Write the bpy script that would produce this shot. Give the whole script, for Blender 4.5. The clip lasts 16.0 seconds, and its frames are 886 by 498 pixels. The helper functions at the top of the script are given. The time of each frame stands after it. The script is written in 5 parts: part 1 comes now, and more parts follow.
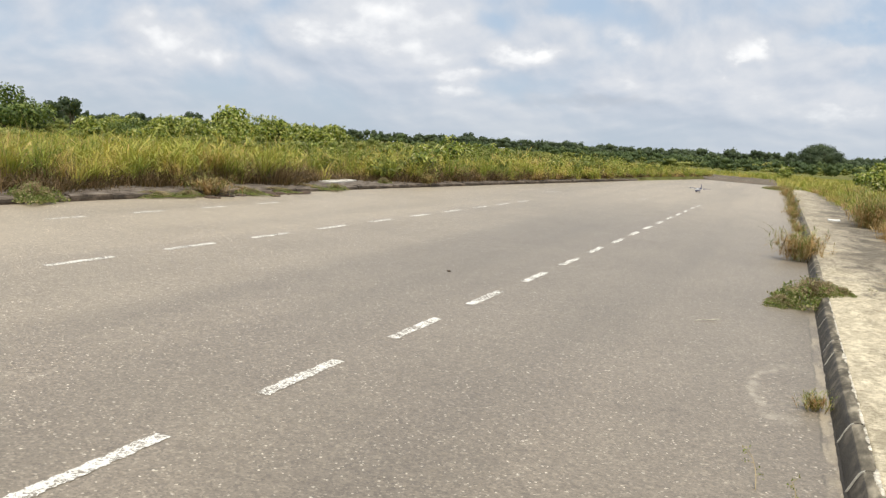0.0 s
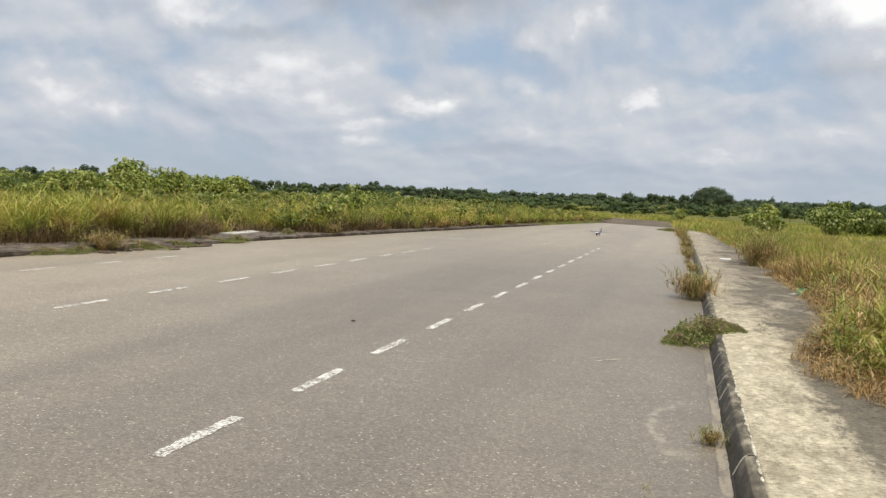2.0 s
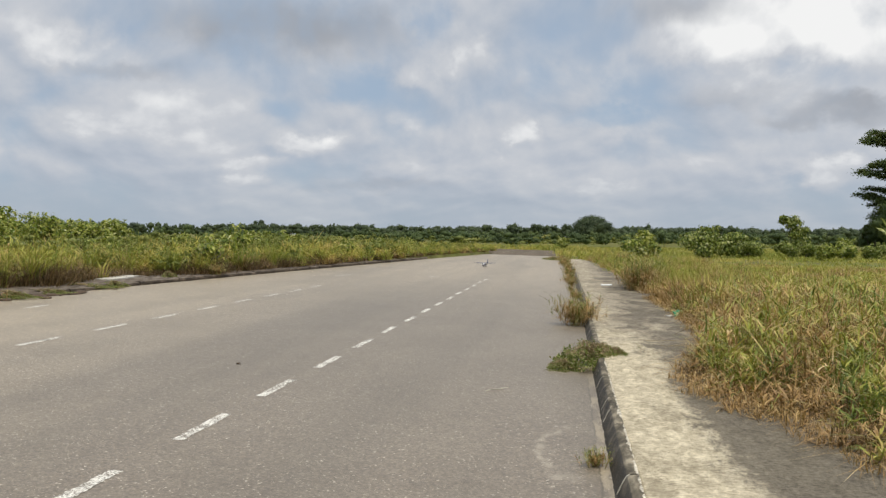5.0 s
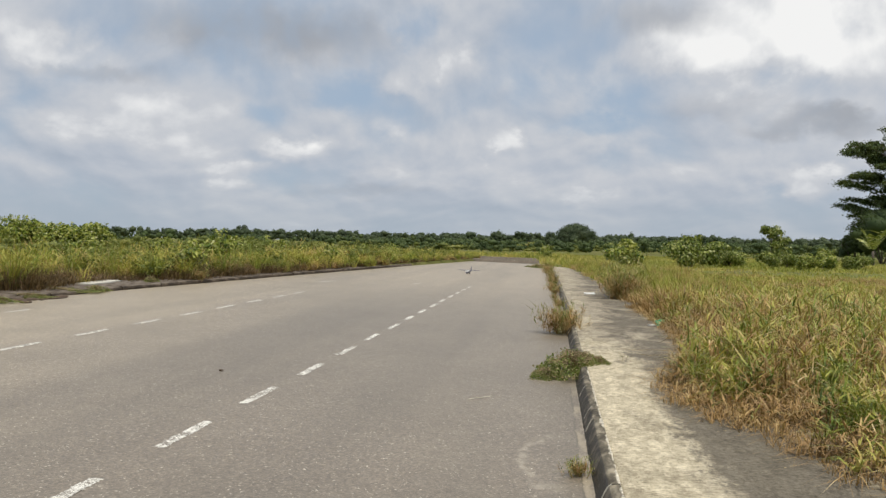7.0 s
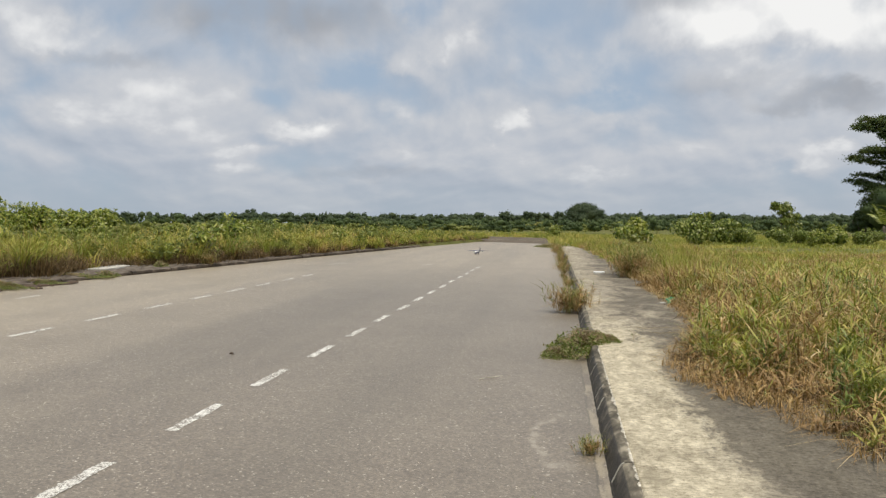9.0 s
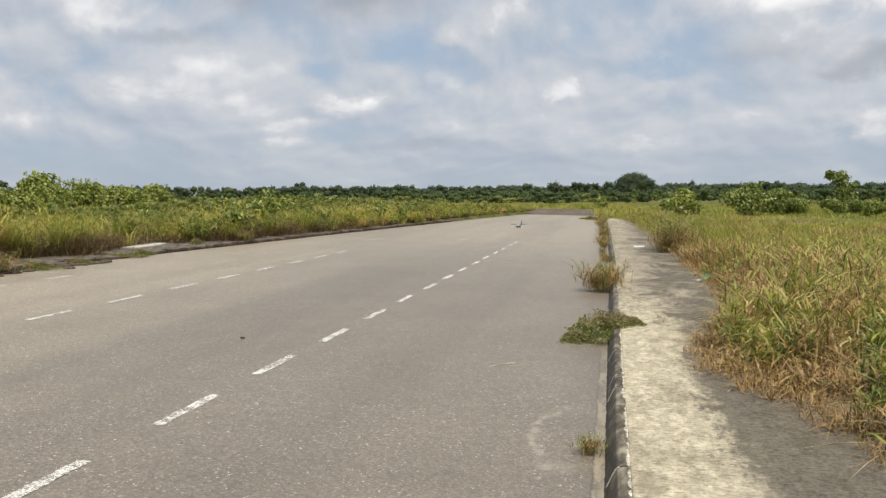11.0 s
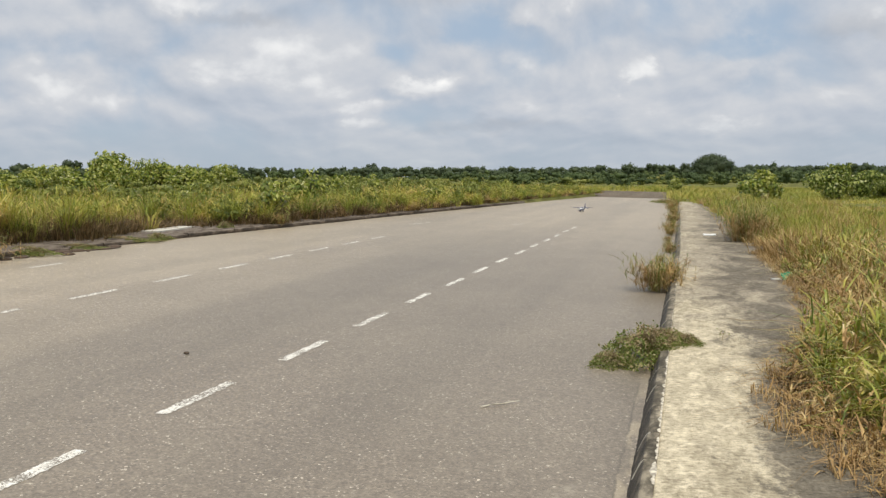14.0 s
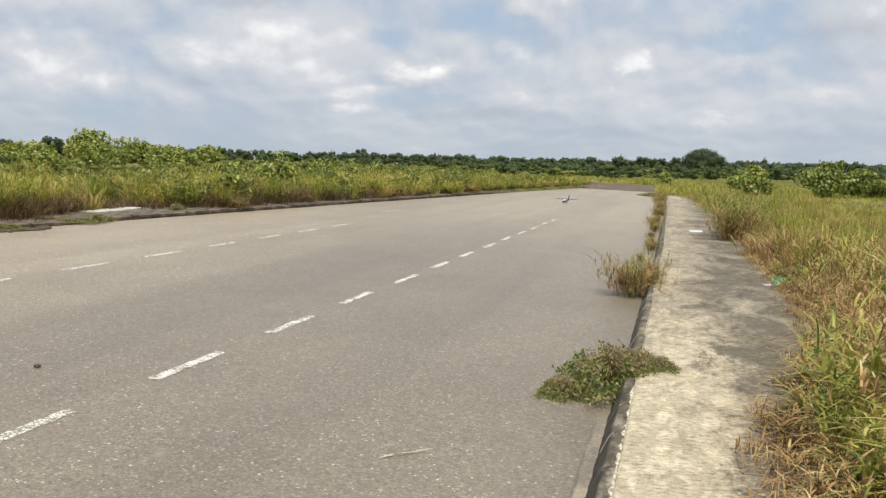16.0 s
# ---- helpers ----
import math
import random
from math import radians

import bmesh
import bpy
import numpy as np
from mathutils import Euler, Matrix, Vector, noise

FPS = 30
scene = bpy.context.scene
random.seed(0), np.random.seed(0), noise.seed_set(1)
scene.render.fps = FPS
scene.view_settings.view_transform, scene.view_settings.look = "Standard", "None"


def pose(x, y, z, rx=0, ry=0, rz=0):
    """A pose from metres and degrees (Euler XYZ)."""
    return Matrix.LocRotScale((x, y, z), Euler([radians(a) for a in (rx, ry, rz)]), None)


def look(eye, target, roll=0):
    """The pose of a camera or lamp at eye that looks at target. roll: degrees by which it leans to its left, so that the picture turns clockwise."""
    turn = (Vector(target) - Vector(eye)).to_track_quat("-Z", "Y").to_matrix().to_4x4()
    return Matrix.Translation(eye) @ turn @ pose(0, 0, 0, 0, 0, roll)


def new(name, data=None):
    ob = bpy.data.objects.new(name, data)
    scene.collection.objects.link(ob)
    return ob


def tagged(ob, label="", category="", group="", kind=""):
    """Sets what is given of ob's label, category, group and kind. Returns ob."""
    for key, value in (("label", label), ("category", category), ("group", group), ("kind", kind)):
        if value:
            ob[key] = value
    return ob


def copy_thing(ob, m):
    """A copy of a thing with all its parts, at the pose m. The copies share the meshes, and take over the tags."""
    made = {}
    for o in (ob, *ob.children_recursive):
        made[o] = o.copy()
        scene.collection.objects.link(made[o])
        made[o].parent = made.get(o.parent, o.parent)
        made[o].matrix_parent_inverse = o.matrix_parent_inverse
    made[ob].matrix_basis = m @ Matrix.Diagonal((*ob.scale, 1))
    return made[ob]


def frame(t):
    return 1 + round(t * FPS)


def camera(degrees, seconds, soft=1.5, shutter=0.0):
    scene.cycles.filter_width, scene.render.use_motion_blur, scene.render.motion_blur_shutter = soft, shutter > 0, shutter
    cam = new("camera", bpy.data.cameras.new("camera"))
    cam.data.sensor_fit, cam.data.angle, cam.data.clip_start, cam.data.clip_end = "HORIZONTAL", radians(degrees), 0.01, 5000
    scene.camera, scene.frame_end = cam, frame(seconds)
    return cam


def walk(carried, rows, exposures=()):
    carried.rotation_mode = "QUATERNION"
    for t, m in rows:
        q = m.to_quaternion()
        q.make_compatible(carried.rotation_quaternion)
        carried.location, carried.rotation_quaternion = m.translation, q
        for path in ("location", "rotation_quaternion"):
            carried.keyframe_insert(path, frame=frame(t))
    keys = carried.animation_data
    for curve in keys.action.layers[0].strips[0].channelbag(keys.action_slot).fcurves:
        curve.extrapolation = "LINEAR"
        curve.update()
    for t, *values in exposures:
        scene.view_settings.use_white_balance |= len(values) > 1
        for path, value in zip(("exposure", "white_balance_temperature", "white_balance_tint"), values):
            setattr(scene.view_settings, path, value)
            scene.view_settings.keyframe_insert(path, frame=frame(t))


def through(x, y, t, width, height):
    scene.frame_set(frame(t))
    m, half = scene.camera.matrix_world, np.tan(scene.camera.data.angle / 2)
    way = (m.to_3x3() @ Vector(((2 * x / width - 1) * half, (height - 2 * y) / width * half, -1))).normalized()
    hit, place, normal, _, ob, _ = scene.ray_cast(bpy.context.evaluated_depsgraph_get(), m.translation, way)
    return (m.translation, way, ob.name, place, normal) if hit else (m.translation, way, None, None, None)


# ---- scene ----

# ---- camera ----
cam = camera(54.6, 16.0, soft=1.4)
PATH = [
    (0, look((-0.495, 1.106, 1.744), (-4.155, 10.333, 0.534), 3.44)),
    (0.5, look((-0.474, 1.105, 1.743), (-3.700, 10.520, 0.770), 3.06)),
    (1, look((-0.444, 1.115, 1.752), (-3.439, 10.623, 0.958), 2.45)),
    (1.5, look((-0.436, 1.119, 1.753), (-3.235, 10.698, 1.105), 2.42)),
    (2, look((-0.442, 1.130, 1.748), (-3.134, 10.742, 1.147), 2.38)),
    (2.5, look((-0.433, 1.123, 1.754), (-2.837, 10.816, 1.248), 1.95)),
    (3, look((-0.414, 1.109, 1.758), (-2.443, 10.894, 1.388), 1.28)),
    (3.5, look((-0.397, 1.105, 1.753), (-2.174, 10.940, 1.428), 0.75)),
    (4, look((-0.394, 1.113, 1.753), (-2.105, 10.962, 1.478), 0.53)),
    (4.5, look((-0.385, 1.106, 1.753), (-1.979, 10.975, 1.530), 0.50)),
    (5, look((-0.391, 1.112, 1.751), (-1.834, 11.006, 1.589), 0.48)),
    (7.5, look((-0.398, 1.090, 1.773), (-1.651, 11.011, 1.691), 1.02)),
    (8, look((-0.401, 1.096, 1.773), (-1.726, 11.007, 1.676), 0.62)),
    (8.5, look((-0.402, 1.122, 1.763), (-1.726, 11.032, 1.573), 0.14)),
    (9, look((-0.405, 1.142, 1.757), (-1.759, 11.045, 1.454), 0.20)),
    (9.5, look((-0.375, 1.091, 1.760), (-1.825, 10.974, 1.294), 0.32)),
    (12, look((0.206, 2.320, 1.905), (-2.258, 11.991, 1.262), -0.39)),
    (12.5, look((0.253, 2.759, 1.889), (-2.454, 12.367, 1.282), -0.06)),
    (13, look((0.247, 3.236, 1.877), (-2.268, 12.883, 1.088), -0.04)),
    (13.5, look((0.288, 3.665, 1.854), (-2.346, 13.278, 1.044), 0.28)),
    (14, look((0.245, 4.096, 1.839), (-2.491, 13.677, 0.996), -0.17)),
    (14.5, look((0.261, 4.617, 1.826), (-2.607, 14.160, 0.994), -0.08)),
    (15, look((0.310, 4.996, 1.803), (-2.497, 14.546, 0.851), 0.50)),
    (15.5, look((0.307, 5.447, 1.785), (-2.036, 15.105, 0.676), 0.52)),
    (16, look((0.342, 5.837, 1.778), (-2.268, 15.442, 0.796), 1.41)),
]
EXPOSURE = [(0, 0.03, 6560, 10), (0.5, -0.01, 6520, 10), (1.0, -0.18, 6500, 10), (1.5, -0.20, 6500, 10), (2.5, -0.18, 6540, 10), (3.0, -0.22, 6530, 10), (3.5, -0.25, 6510, 10), (4.0, -0.37, 6500, 10), (5.0, -0.33, 6500, 10), (9.0, -0.33, 6550, 10), (12.0, -0.20, 6530, 10), (12.5, -0.22, 6530, 10), (14.5, -0.19, 6580, 10), (16, -0.10, 6580, 10)]
walk(cam, PATH, EXPOSURE)

# ---- sky and sun ----
world = bpy.data.worlds.new("sky")
scene.world = world
world.use_nodes = True
SUN_EL, SUN_AZ = 70, 150  # degrees above the horizon, degrees from +y towards +x


class Nodes:
    """Short calls for building a node tree."""

    def __init__(self, tree):
        self.tree = tree

    def add(self, kind, **inputs):
        n = self.tree.nodes.new("ShaderNode" + kind)
        return n

    def put(self, socket, value):
        if isinstance(value, bpy.types.NodeSocket):
            self.tree.links.new(value, socket)
        elif value is not None:
            if isinstance(value, (tuple, list)) and len(value) == 3 and socket.type == "RGBA":
                value = (*value, 1)
            socket.default_value = value

    def math(self, op, a, b=None, c=None, clamp=False):
        n = self.add("Math")
        n.operation, n.use_clamp = op, clamp
        for s, v in zip(n.inputs, (a, b, c)):
            self.put(s, v)
        return n.outputs[0]

    def vec(self, op, a, b=None):
        n = self.add("VectorMath")
        n.operation = op
        self.put(n.inputs[0], a)
        if op == "SCALE":
            self.put(n.inputs[3], b)
        else:
            self.put(n.inputs[1], b)
        return n.outputs["Value"] if op in ("LENGTH", "DISTANCE", "DOT_PRODUCT") else n.outputs[0]

    def split(self, v):
        n = self.add("SeparateXYZ")
        self.put(n.inputs[0], v)
        return n.outputs

    def join(self, x, y, z=0.0):
        n = self.add("CombineXYZ")
        for s, v in zip(n.inputs, (x, y, z)):
            self.put(s, v)
        return n.outputs[0]

    def place(self, scale=(1, 1, 1), kind="Object"):
        c = self.add("TexCoord").outputs[kind]
        return self.vec("MULTIPLY", c, tuple(scale))

    def noise(self, v, scale, detail=4.0, rough=0.55, distort=0.0):
        n = self.add("TexNoise")
        self.put(n.inputs["Vector"], v)
        for k, x in (("Scale", scale), ("Detail", detail), ("Roughness", rough), ("Distortion", distort)):
            n.inputs[k].default_value = x
        return n.outputs[0]

    def add_noise(self, v, scale):
        n = self.add("TexNoise")
        self.put(n.inputs["Vector"], v)
        n.inputs["Scale"].default_value, n.inputs["Detail"].default_value = scale, 3.0
        return self.vec("SUBTRACT", n.outputs["Color"], (0.5, 0.5, 0.5))

    def cells(self, v, scale, feature="F1", out="Distance"):
        n = self.add("TexVoronoi")
        n.feature = feature
        self.put(n.inputs["Vector"], v)
        n.inputs["Scale"].default_value = scale
        return n.outputs[out]

    def span(self, v, a, b, c=0.0, d=1.0, smooth=True):
        n = self.add("MapRange")
        n.interpolation_type = "SMOOTHSTEP" if smooth else "LINEAR"
        for s, x in zip(n.inputs, (v, a, b, c, d)):
            self.put(s, x)
        return n.outputs[0]

    def mix(self, f, a, b, how="MIX"):
        n = self.add("Mix")
        n.data_type, n.blend_type = "RGBA", how
        self.put(n.inputs[0], f)
        self.put(n.inputs[6], a)
        self.put(n.inputs[7], b)
        return n.outputs[2]

    def ramp(self, f, stops):
        n = self.add("ValToRGB")
        self.put(n.inputs[0], f)
        e = n.color_ramp.elements
        while len(e) < len(stops):
            e.new(0.5)
        for x, (at, c) in zip(e, stops):
            x.position, x.color = at, (*c, 1)
        return n.outputs[0]

    def bump(self, h, strength, distance):
        n = self.add("Bump")
        self.put(n.inputs["Height"], h)
        n.inputs["Strength"].default_value, n.inputs["Distance"].default_value = strength, distance
        return n.outputs[0]


def build_sky():
    k = Nodes(world.node_tree)
    back = world.node_tree.nodes["Background"]
    sky = k.add("TexSky")
    sky.sky_type, sky.sun_disc = "NISHITA", False
    sky.sun_elevation, sky.sun_rotation = radians(SUN_EL), radians(SUN_AZ)
    way = k.add("TexCoord").outputs["Generated"]
    x, y, z = k.split(way)
    az = k.math("MULTIPLY", k.math("ARCTAN2", x, y), 57.2958)
    el = k.math("MULTIPLY", k.math("ARCSINE", z), 57.2958)
    # clouds draw together and flatten towards the horizon
    rise = k.math("MULTIPLY", k.math("LOGARITHM", k.math("ADD", k.math("MAXIMUM", el, 0.0), 5.0), 2.71828), 12.0)
    at = k.vec("MULTIPLY", way, (14.0, 14.0, 0.0))
    at = k.vec("ADD", at, k.join(0.0, 0.0, k.math("MULTIPLY", rise, 0.34)))
    def billow(v):
        """Heaped cloud: soft noise with rounded heads pushed out of it."""
        soft = k.noise(v, 0.46, 7, 0.50, 0.2)
        warp = k.vec("ADD", v, k.vec("SCALE", k.add_noise(v, 0.8), 1.0))
        heads = k.math("SUBTRACT", 0.5, k.cells(warp, 0.75, "SMOOTH_F1"))
        small = k.math("SUBTRACT", 0.5, k.cells(warp, 1.9, "SMOOTH_F1"))
        return k.math("ADD", soft, k.math("ADD", k.math("MULTIPLY", heads, 0.22), k.math("MULTIPLY", small, 0.08)))

    puff = billow(at)
    above = billow(k.vec("ADD", at, (0.10, 0.0, 0.22)))
    broad = k.noise(at, 0.2, 3, 0.5)
    wob = k.math("MULTIPLY", k.math("SUBTRACT", k.noise(at, 1.0, 5, 0.55), 0.5), 4.2)
    here = k.join(k.math("ADD", az, k.math("MULTIPLY", wob, 1.6)), k.math("ADD", el, wob), 0.0)

    def heap(spots):
        total = None
        for a, e, ra, re, s in spots:
            d = k.vec("LENGTH", k.vec("MULTIPLY", k.vec("SUBTRACT", here, (a, e, 0)), (1 / ra, 1 / re, 0)))
            v = k.span(d, 1.0, 0.15, 0.0, s)
            total = v if total is None else k.math("ADD", total, v)
        return total

    bright = heap([(-31.6, 11.2, 5.5, 2.0, 0.8), (-26.7, 7.6, 6.5, 2.6, 0.5), (-17.5, 5.9, 2.8, 1.4, 0.9), (-8.9, 10.65, 2.4, 1.6, 0.8),
                   (-6.6, 12.1, 1.9, 1.4, 0.7), (-2.9, 6.6, 2.0, 1.1, 0.7), (-10.7, 7.3, 2.4, 1.5, 0.4), (3.8, 10.8, 2.6, 2.2, 0.6),
                   (15.5, 13.4, 12.0, 4.6, 1.45), (8.0, 12.4, 5.5, 2.6, 0.5), (15.2, 4.2, 3.8, 1.2, 0.8), (-21.4, 4.2, 3.6, 0.8, 0.5),
                   (2.0, 3.2, 3.5, 0.8, 0.4), (-38.0, 5.0, 6.0, 2.0, 0.4), (-40.0, 9.5, 6.0, 2.2, 0.5)])
    grey = heap([(-19.0, 13.3, 11.0, 2.5, 1.1), (6.5, 14.5, 6.0, 1.6, 0.8), (16.5, 7.7, 6.0, 1.0, 0.95), (10.0, 8.8, 4.5, 1.1, 0.5), (-29.0, 9.9, 5.0, 0.8, 0.4), (-13.0, 3.6, 8.0, 0.7, 0.3)])
    blue = heap([(-13.6, 9.8, 3.8, 2.5, 0.9), (-8.7, 14.2, 2.6, 2.2, 0.9), (-2.0, 10.2, 3.6, 2.0, 0.5), (2.8, 7.9, 3.6, 1.0, 0.6), (-19.5, 7.9, 3.5, 1.0, 0.4)])
    body = k.math("ADD", k.math("MULTIPLY", puff, 0.7), k.math("MULTIPLY", broad, 0.3))
    body = k.math("ADD", body, k.math("MULTIPLY", bright, 0.10))
    body = k.math("SUBTRACT", body, k.math("MULTIPLY", blue, 0.16))
    cover = k.span(body, 0.345, 0.555)
    lit = k.math("ADD", k.math("MULTIPLY", k.math("SUBTRACT", puff, above), 2.3), k.math("MULTIPLY", bright, 0.52))
    lit = k.math("ADD", lit, k.math("MULTIPLY", k.math("SUBTRACT", puff, 0.5), 0.6))
    cloud = k.ramp(k.math("ADD", lit, 0.34, clamp=True), [(0.0, (4.8, 5.5, 6.5)), (0.3, (5.9, 6.45, 7.3)), (0.6, (7.2, 7.5, 8.0)), (1.0, (11.2, 11.25, 11.2))])
    shade = k.math("MULTIPLY", grey, k.span(broad, 0.25, 0.6, 0.55, 1.0), clamp=True)
    cloud = k.mix(k.math("MULTIPLY", shade, 0.9), cloud, (4.15, 4.4, 4.85))
    air = k.mix(0.25, (4.9, 6.2, 7.9), sky.outputs[0])
    # near the horizon the haze thickens
    haze = k.span(el, 5.0, 0.0, 0.0, 0.6)
    cloud = k.mix(haze, k.mix(cover, air, cloud), (4.9, 5.65, 6.45))
    k.put(back.inputs[0], cloud)
    back.inputs[1].default_value = 0.1


build_sky()
sun = new("sun", bpy.data.lights.new("sun", "SUN"))
sun.data.energy, sun.data.angle, sun.data.color = 3.45, radians(1.5), (1.0, 0.93, 0.80)
a, e = radians(SUN_AZ), radians(SUN_EL)
sun.matrix_world = look((40 * math.sin(a) * math.cos(e), 40 * math.cos(a) * math.cos(e), 40 * math.sin(e)), (0, 0, 0))


# ---- materials ----
def material(name):
    m = bpy.data.materials.new(name)
    m.use_nodes = True
    k = Nodes(m.node_tree)
    return m, k, m.node_tree.nodes["Principled BSDF"], m.node_tree.nodes["Material Output"]


def plain(name, colour, rough=0.6, metal=0.0, vary=0.12, scale=30.0):
    m, k, p, _ = material(name)
    n = k.noise(k.place(), scale, 5)
    dark = tuple(c * (1 - vary) for c in colour)
    light = tuple(min(1, c * (1 + vary)) for c in colour)
    k.put(p.inputs["Base Color"], k.ramp(n, [(0.3, dark), (0.7, light)]))
    k.put(p.inputs["Roughness"], rough)
    k.put(p.inputs["Metallic"], metal)
    k.put(p.inputs["Normal"], k.bump(n, 0.2, 0.004))
    return m


def foliage(name, stops, patch=None, patch_scale=0.35, through=0.22, rough=0.55, clump=0.0, clump_scale=1.5, sap=(0.35, 0.38, 0.06)):
    """Leaves and blades: each blade its own tone, with patches of another tone over the ground."""
    m, k, p, out = material(name)
    stops = [(at, tuple(v * 0.9 for v in c)) for at, c in stops]
    pick = k.add("NewGeometry").outputs["Random Per Island"]
    if clump:
        # neighbours share their tone
        own = k.math("MULTIPLY", pick, 1 - clump)
        pick = k.math("ADD", own, k.span(k.noise(k.place(), clump_scale, 3, 0.6), 0.36, 0.64, 0.0, clump, False))
    c = k.ramp(pick, stops)
    if patch:
        f = k.span(k.noise(k.place(), patch_scale, 3), 0.45, 0.62, 0.0, 0.75)
        c = k.mix(f, c, k.ramp(pick, patch))
    k.put(p.inputs["Base Color"], c)
    k.put(p.inputs["Roughness"], rough)
    p.inputs["Specular IOR Level"].default_value = 0.3
    t = k.add("BsdfTranslucent")
    k.put(t.inputs[0], k.mix(0.5, c, sap))
    s = k.add("MixShader")
    s.inputs[0].default_value = through
    k.put(s.inputs[1], p.outputs[0])
    k.put(s.inputs[2], t.outputs[0])
    k.put(out.inputs[0], s.outputs[0])
    return m


def asphalt():
    m, k, p, _ = material("asphalt")
    o = k.place()
    x, y, z = k.split(o)
    chip = k.cells(o, 75.0, out="Color")
    grain = k.split(chip)[0]
    tone = k.ramp(grain, [(0.0, (0.150, 0.132, 0.110)), (0.35, (0.205, 0.182, 0.152)), (0.8, (0.236, 0.210, 0.175)), (0.95, (0.29, 0.262, 0.222)), (0.99, (0.35, 0.32, 0.275)), (0.996, (0.62, 0.60, 0.55))])
    gap = k.span(k.cells(o, 75.0), 0.45, 0.8, 0.0, 0.12)
    tone = k.mix(gap, tone, (0.15, 0.137, 0.115))
    blot = k.noise(o, 0.55, 5, 0.6)
    tone = k.mix(k.span(blot, 0.35, 0.68, 0.0, 0.55), tone, k.mix(1.0, tone, (0.80, 0.79, 0.78), "MULTIPLY"))
    coarse = k.noise(o, 6.0, 4, 0.65)
    tone = k.mix(k.span(coarse, 0.5, 0.75, 0.0, 0.45), tone, k.mix(1.0, tone, (0.72, 0.71, 0.7), "MULTIPLY"))
    pebbly = k.noise(o, 24.0, 5, 0.75)
    tone = k.mix(k.span(pebbly, 0.40, 0.62), k.mix(1.0, tone, (0.85, 0.84, 0.83), "MULTIPLY"), k.mix(1.0, tone, (1.13, 1.13, 1.13), "MULTIPLY"))
    pits = k.span(k.noise(o, 42.0, 3, 0.6), 0.60, 0.68, 0.0, 0.6)
    tone = k.mix(pits, tone, (0.085, 0.075, 0.062))
    # worn tracks along the road
    lanes = k.noise(k.vec("MULTIPLY", o, (0.75, 0.018, 0)), 1.0, 3, 0.5)
    tone = k.mix(k.span(lanes, 0.42, 0.6, 0.0, 0.7), tone, k.mix(1.0, tone, (1.18, 1.18, 1.18), "MULTIPLY"))
    swath = k.noise(k.vec("ADD", k.vec("MULTIPLY", o, (0.42, 0.045, 0)), (7.0, 3.0, 0.0)), 1.0, 4, 0.55, 0.6)
    tone = k.mix(k.span(swath, 0.50, 0.62, 0.0, 0.75), tone, k.mix(1.0, tone, (0.89, 0.89, 0.90), "MULTIPLY"))
    # sparse white chippings, larger ones
    big = k.cells(o, 38.0)
    few = k.span(k.split(k.cells(o, 38.0, out="Color"))[1], 0.84, 0.90)
    few = k.math("MULTIPLY", k.math("MULTIPLY", few, k.span(big, 0.30, 0.14)), k.span(k.noise(o, 1.3, 3), 0.40, 0.60, 0.25, 1.0))
    tone = k.mix(few, tone, (0.66, 0.63, 0.57))
    # dry pale scuffs
    scuff = k.noise(k.vec("MULTIPLY", o, (1.0, 0.5, 0)), 1.7, 7, 0.7)
    tone = k.mix(k.span(scuff, 0.63, 0.74, 0.0, 0.35), tone, (0.44, 0.41, 0.36))
    # washed dust in the gutter
    lip = k.math("ADD", x, k.math("MULTIPLY", k.math("SUBTRACT", k.noise(o, 5.0, 4, 0.7), 0.5), 0.07))
    dust = k.math("MULTIPLY", k.span(lip, -0.148, -0.124), k.span(k.noise(k.vec("MULTIPLY", o, (3, 0.9, 0)), 2.0, 7, 0.7), 0.40, 0.56))
    dust = k.math("MULTIPLY", dust, k.span(y, 13.0, 10.0))
    tone = k.mix(k.math("MULTIPLY", dust, 0.55), tone, (0.46, 0.41, 0.32))
    seam = k.math("MULTIPLY", k.span(k.math("ABSOLUTE", k.math("ADD", lip, 0.141)), 0.012, 0.004), k.math("MULTIPLY", k.span(y, 13.0, 11.0), k.span(k.noise(o, 3.0, 4), 0.44, 0.52)))
    tone = k.mix(k.math("MULTIPLY", seam, 0.6), tone, (0.09, 0.08, 0.062))
    # a pale ring of dried dirt beside the kerb
    d = k.vec("LENGTH", k.vec("MULTIPLY", k.vec("SUBTRACT", o, (-0.30, 8.15, 0)), (3.3, 1.15, 0)))
    d = k.math("ADD", d, k.math("MULTIPLY", k.math("SUBTRACT", k.noise(o, 4.0, 5), 0.5), 0.55))
    ring = k.math("MULTIPLY", k.span(d, 0.72, 0.95), k.span(d, 1.22, 1.0))
    ring = k.math("MULTIPLY", ring, k.math("MULTIPLY", k.span(x, -0.22, -0.50, 0.15, 1.0), k.span(k.noise(o, 7.0, 5, 0.7), 0.40, 0.58)))
    tone = k.mix(k.math("MULTIPLY", ring, 0.5), tone, (0.48, 0.45, 0.39))
    # older, darker surfacing at the far end
    old = k.span(k.math("ADD", y, k.math("MULTIPLY", k.noise(o, 0.3, 3), 4.0)), 75.5, 77.0)
    tone = k.mix(k.math("MULTIPLY", old, k.span(k.noise(k.vec("MULTIPLY", o, (0.25, 1.0, 0.0)), 0.35, 4, 0.6), 0.30, 0.50, 0.45, 1.0)), tone, k.mix(1.0, tone, (0.42, 0.41, 0.42), "MULTIPLY"))
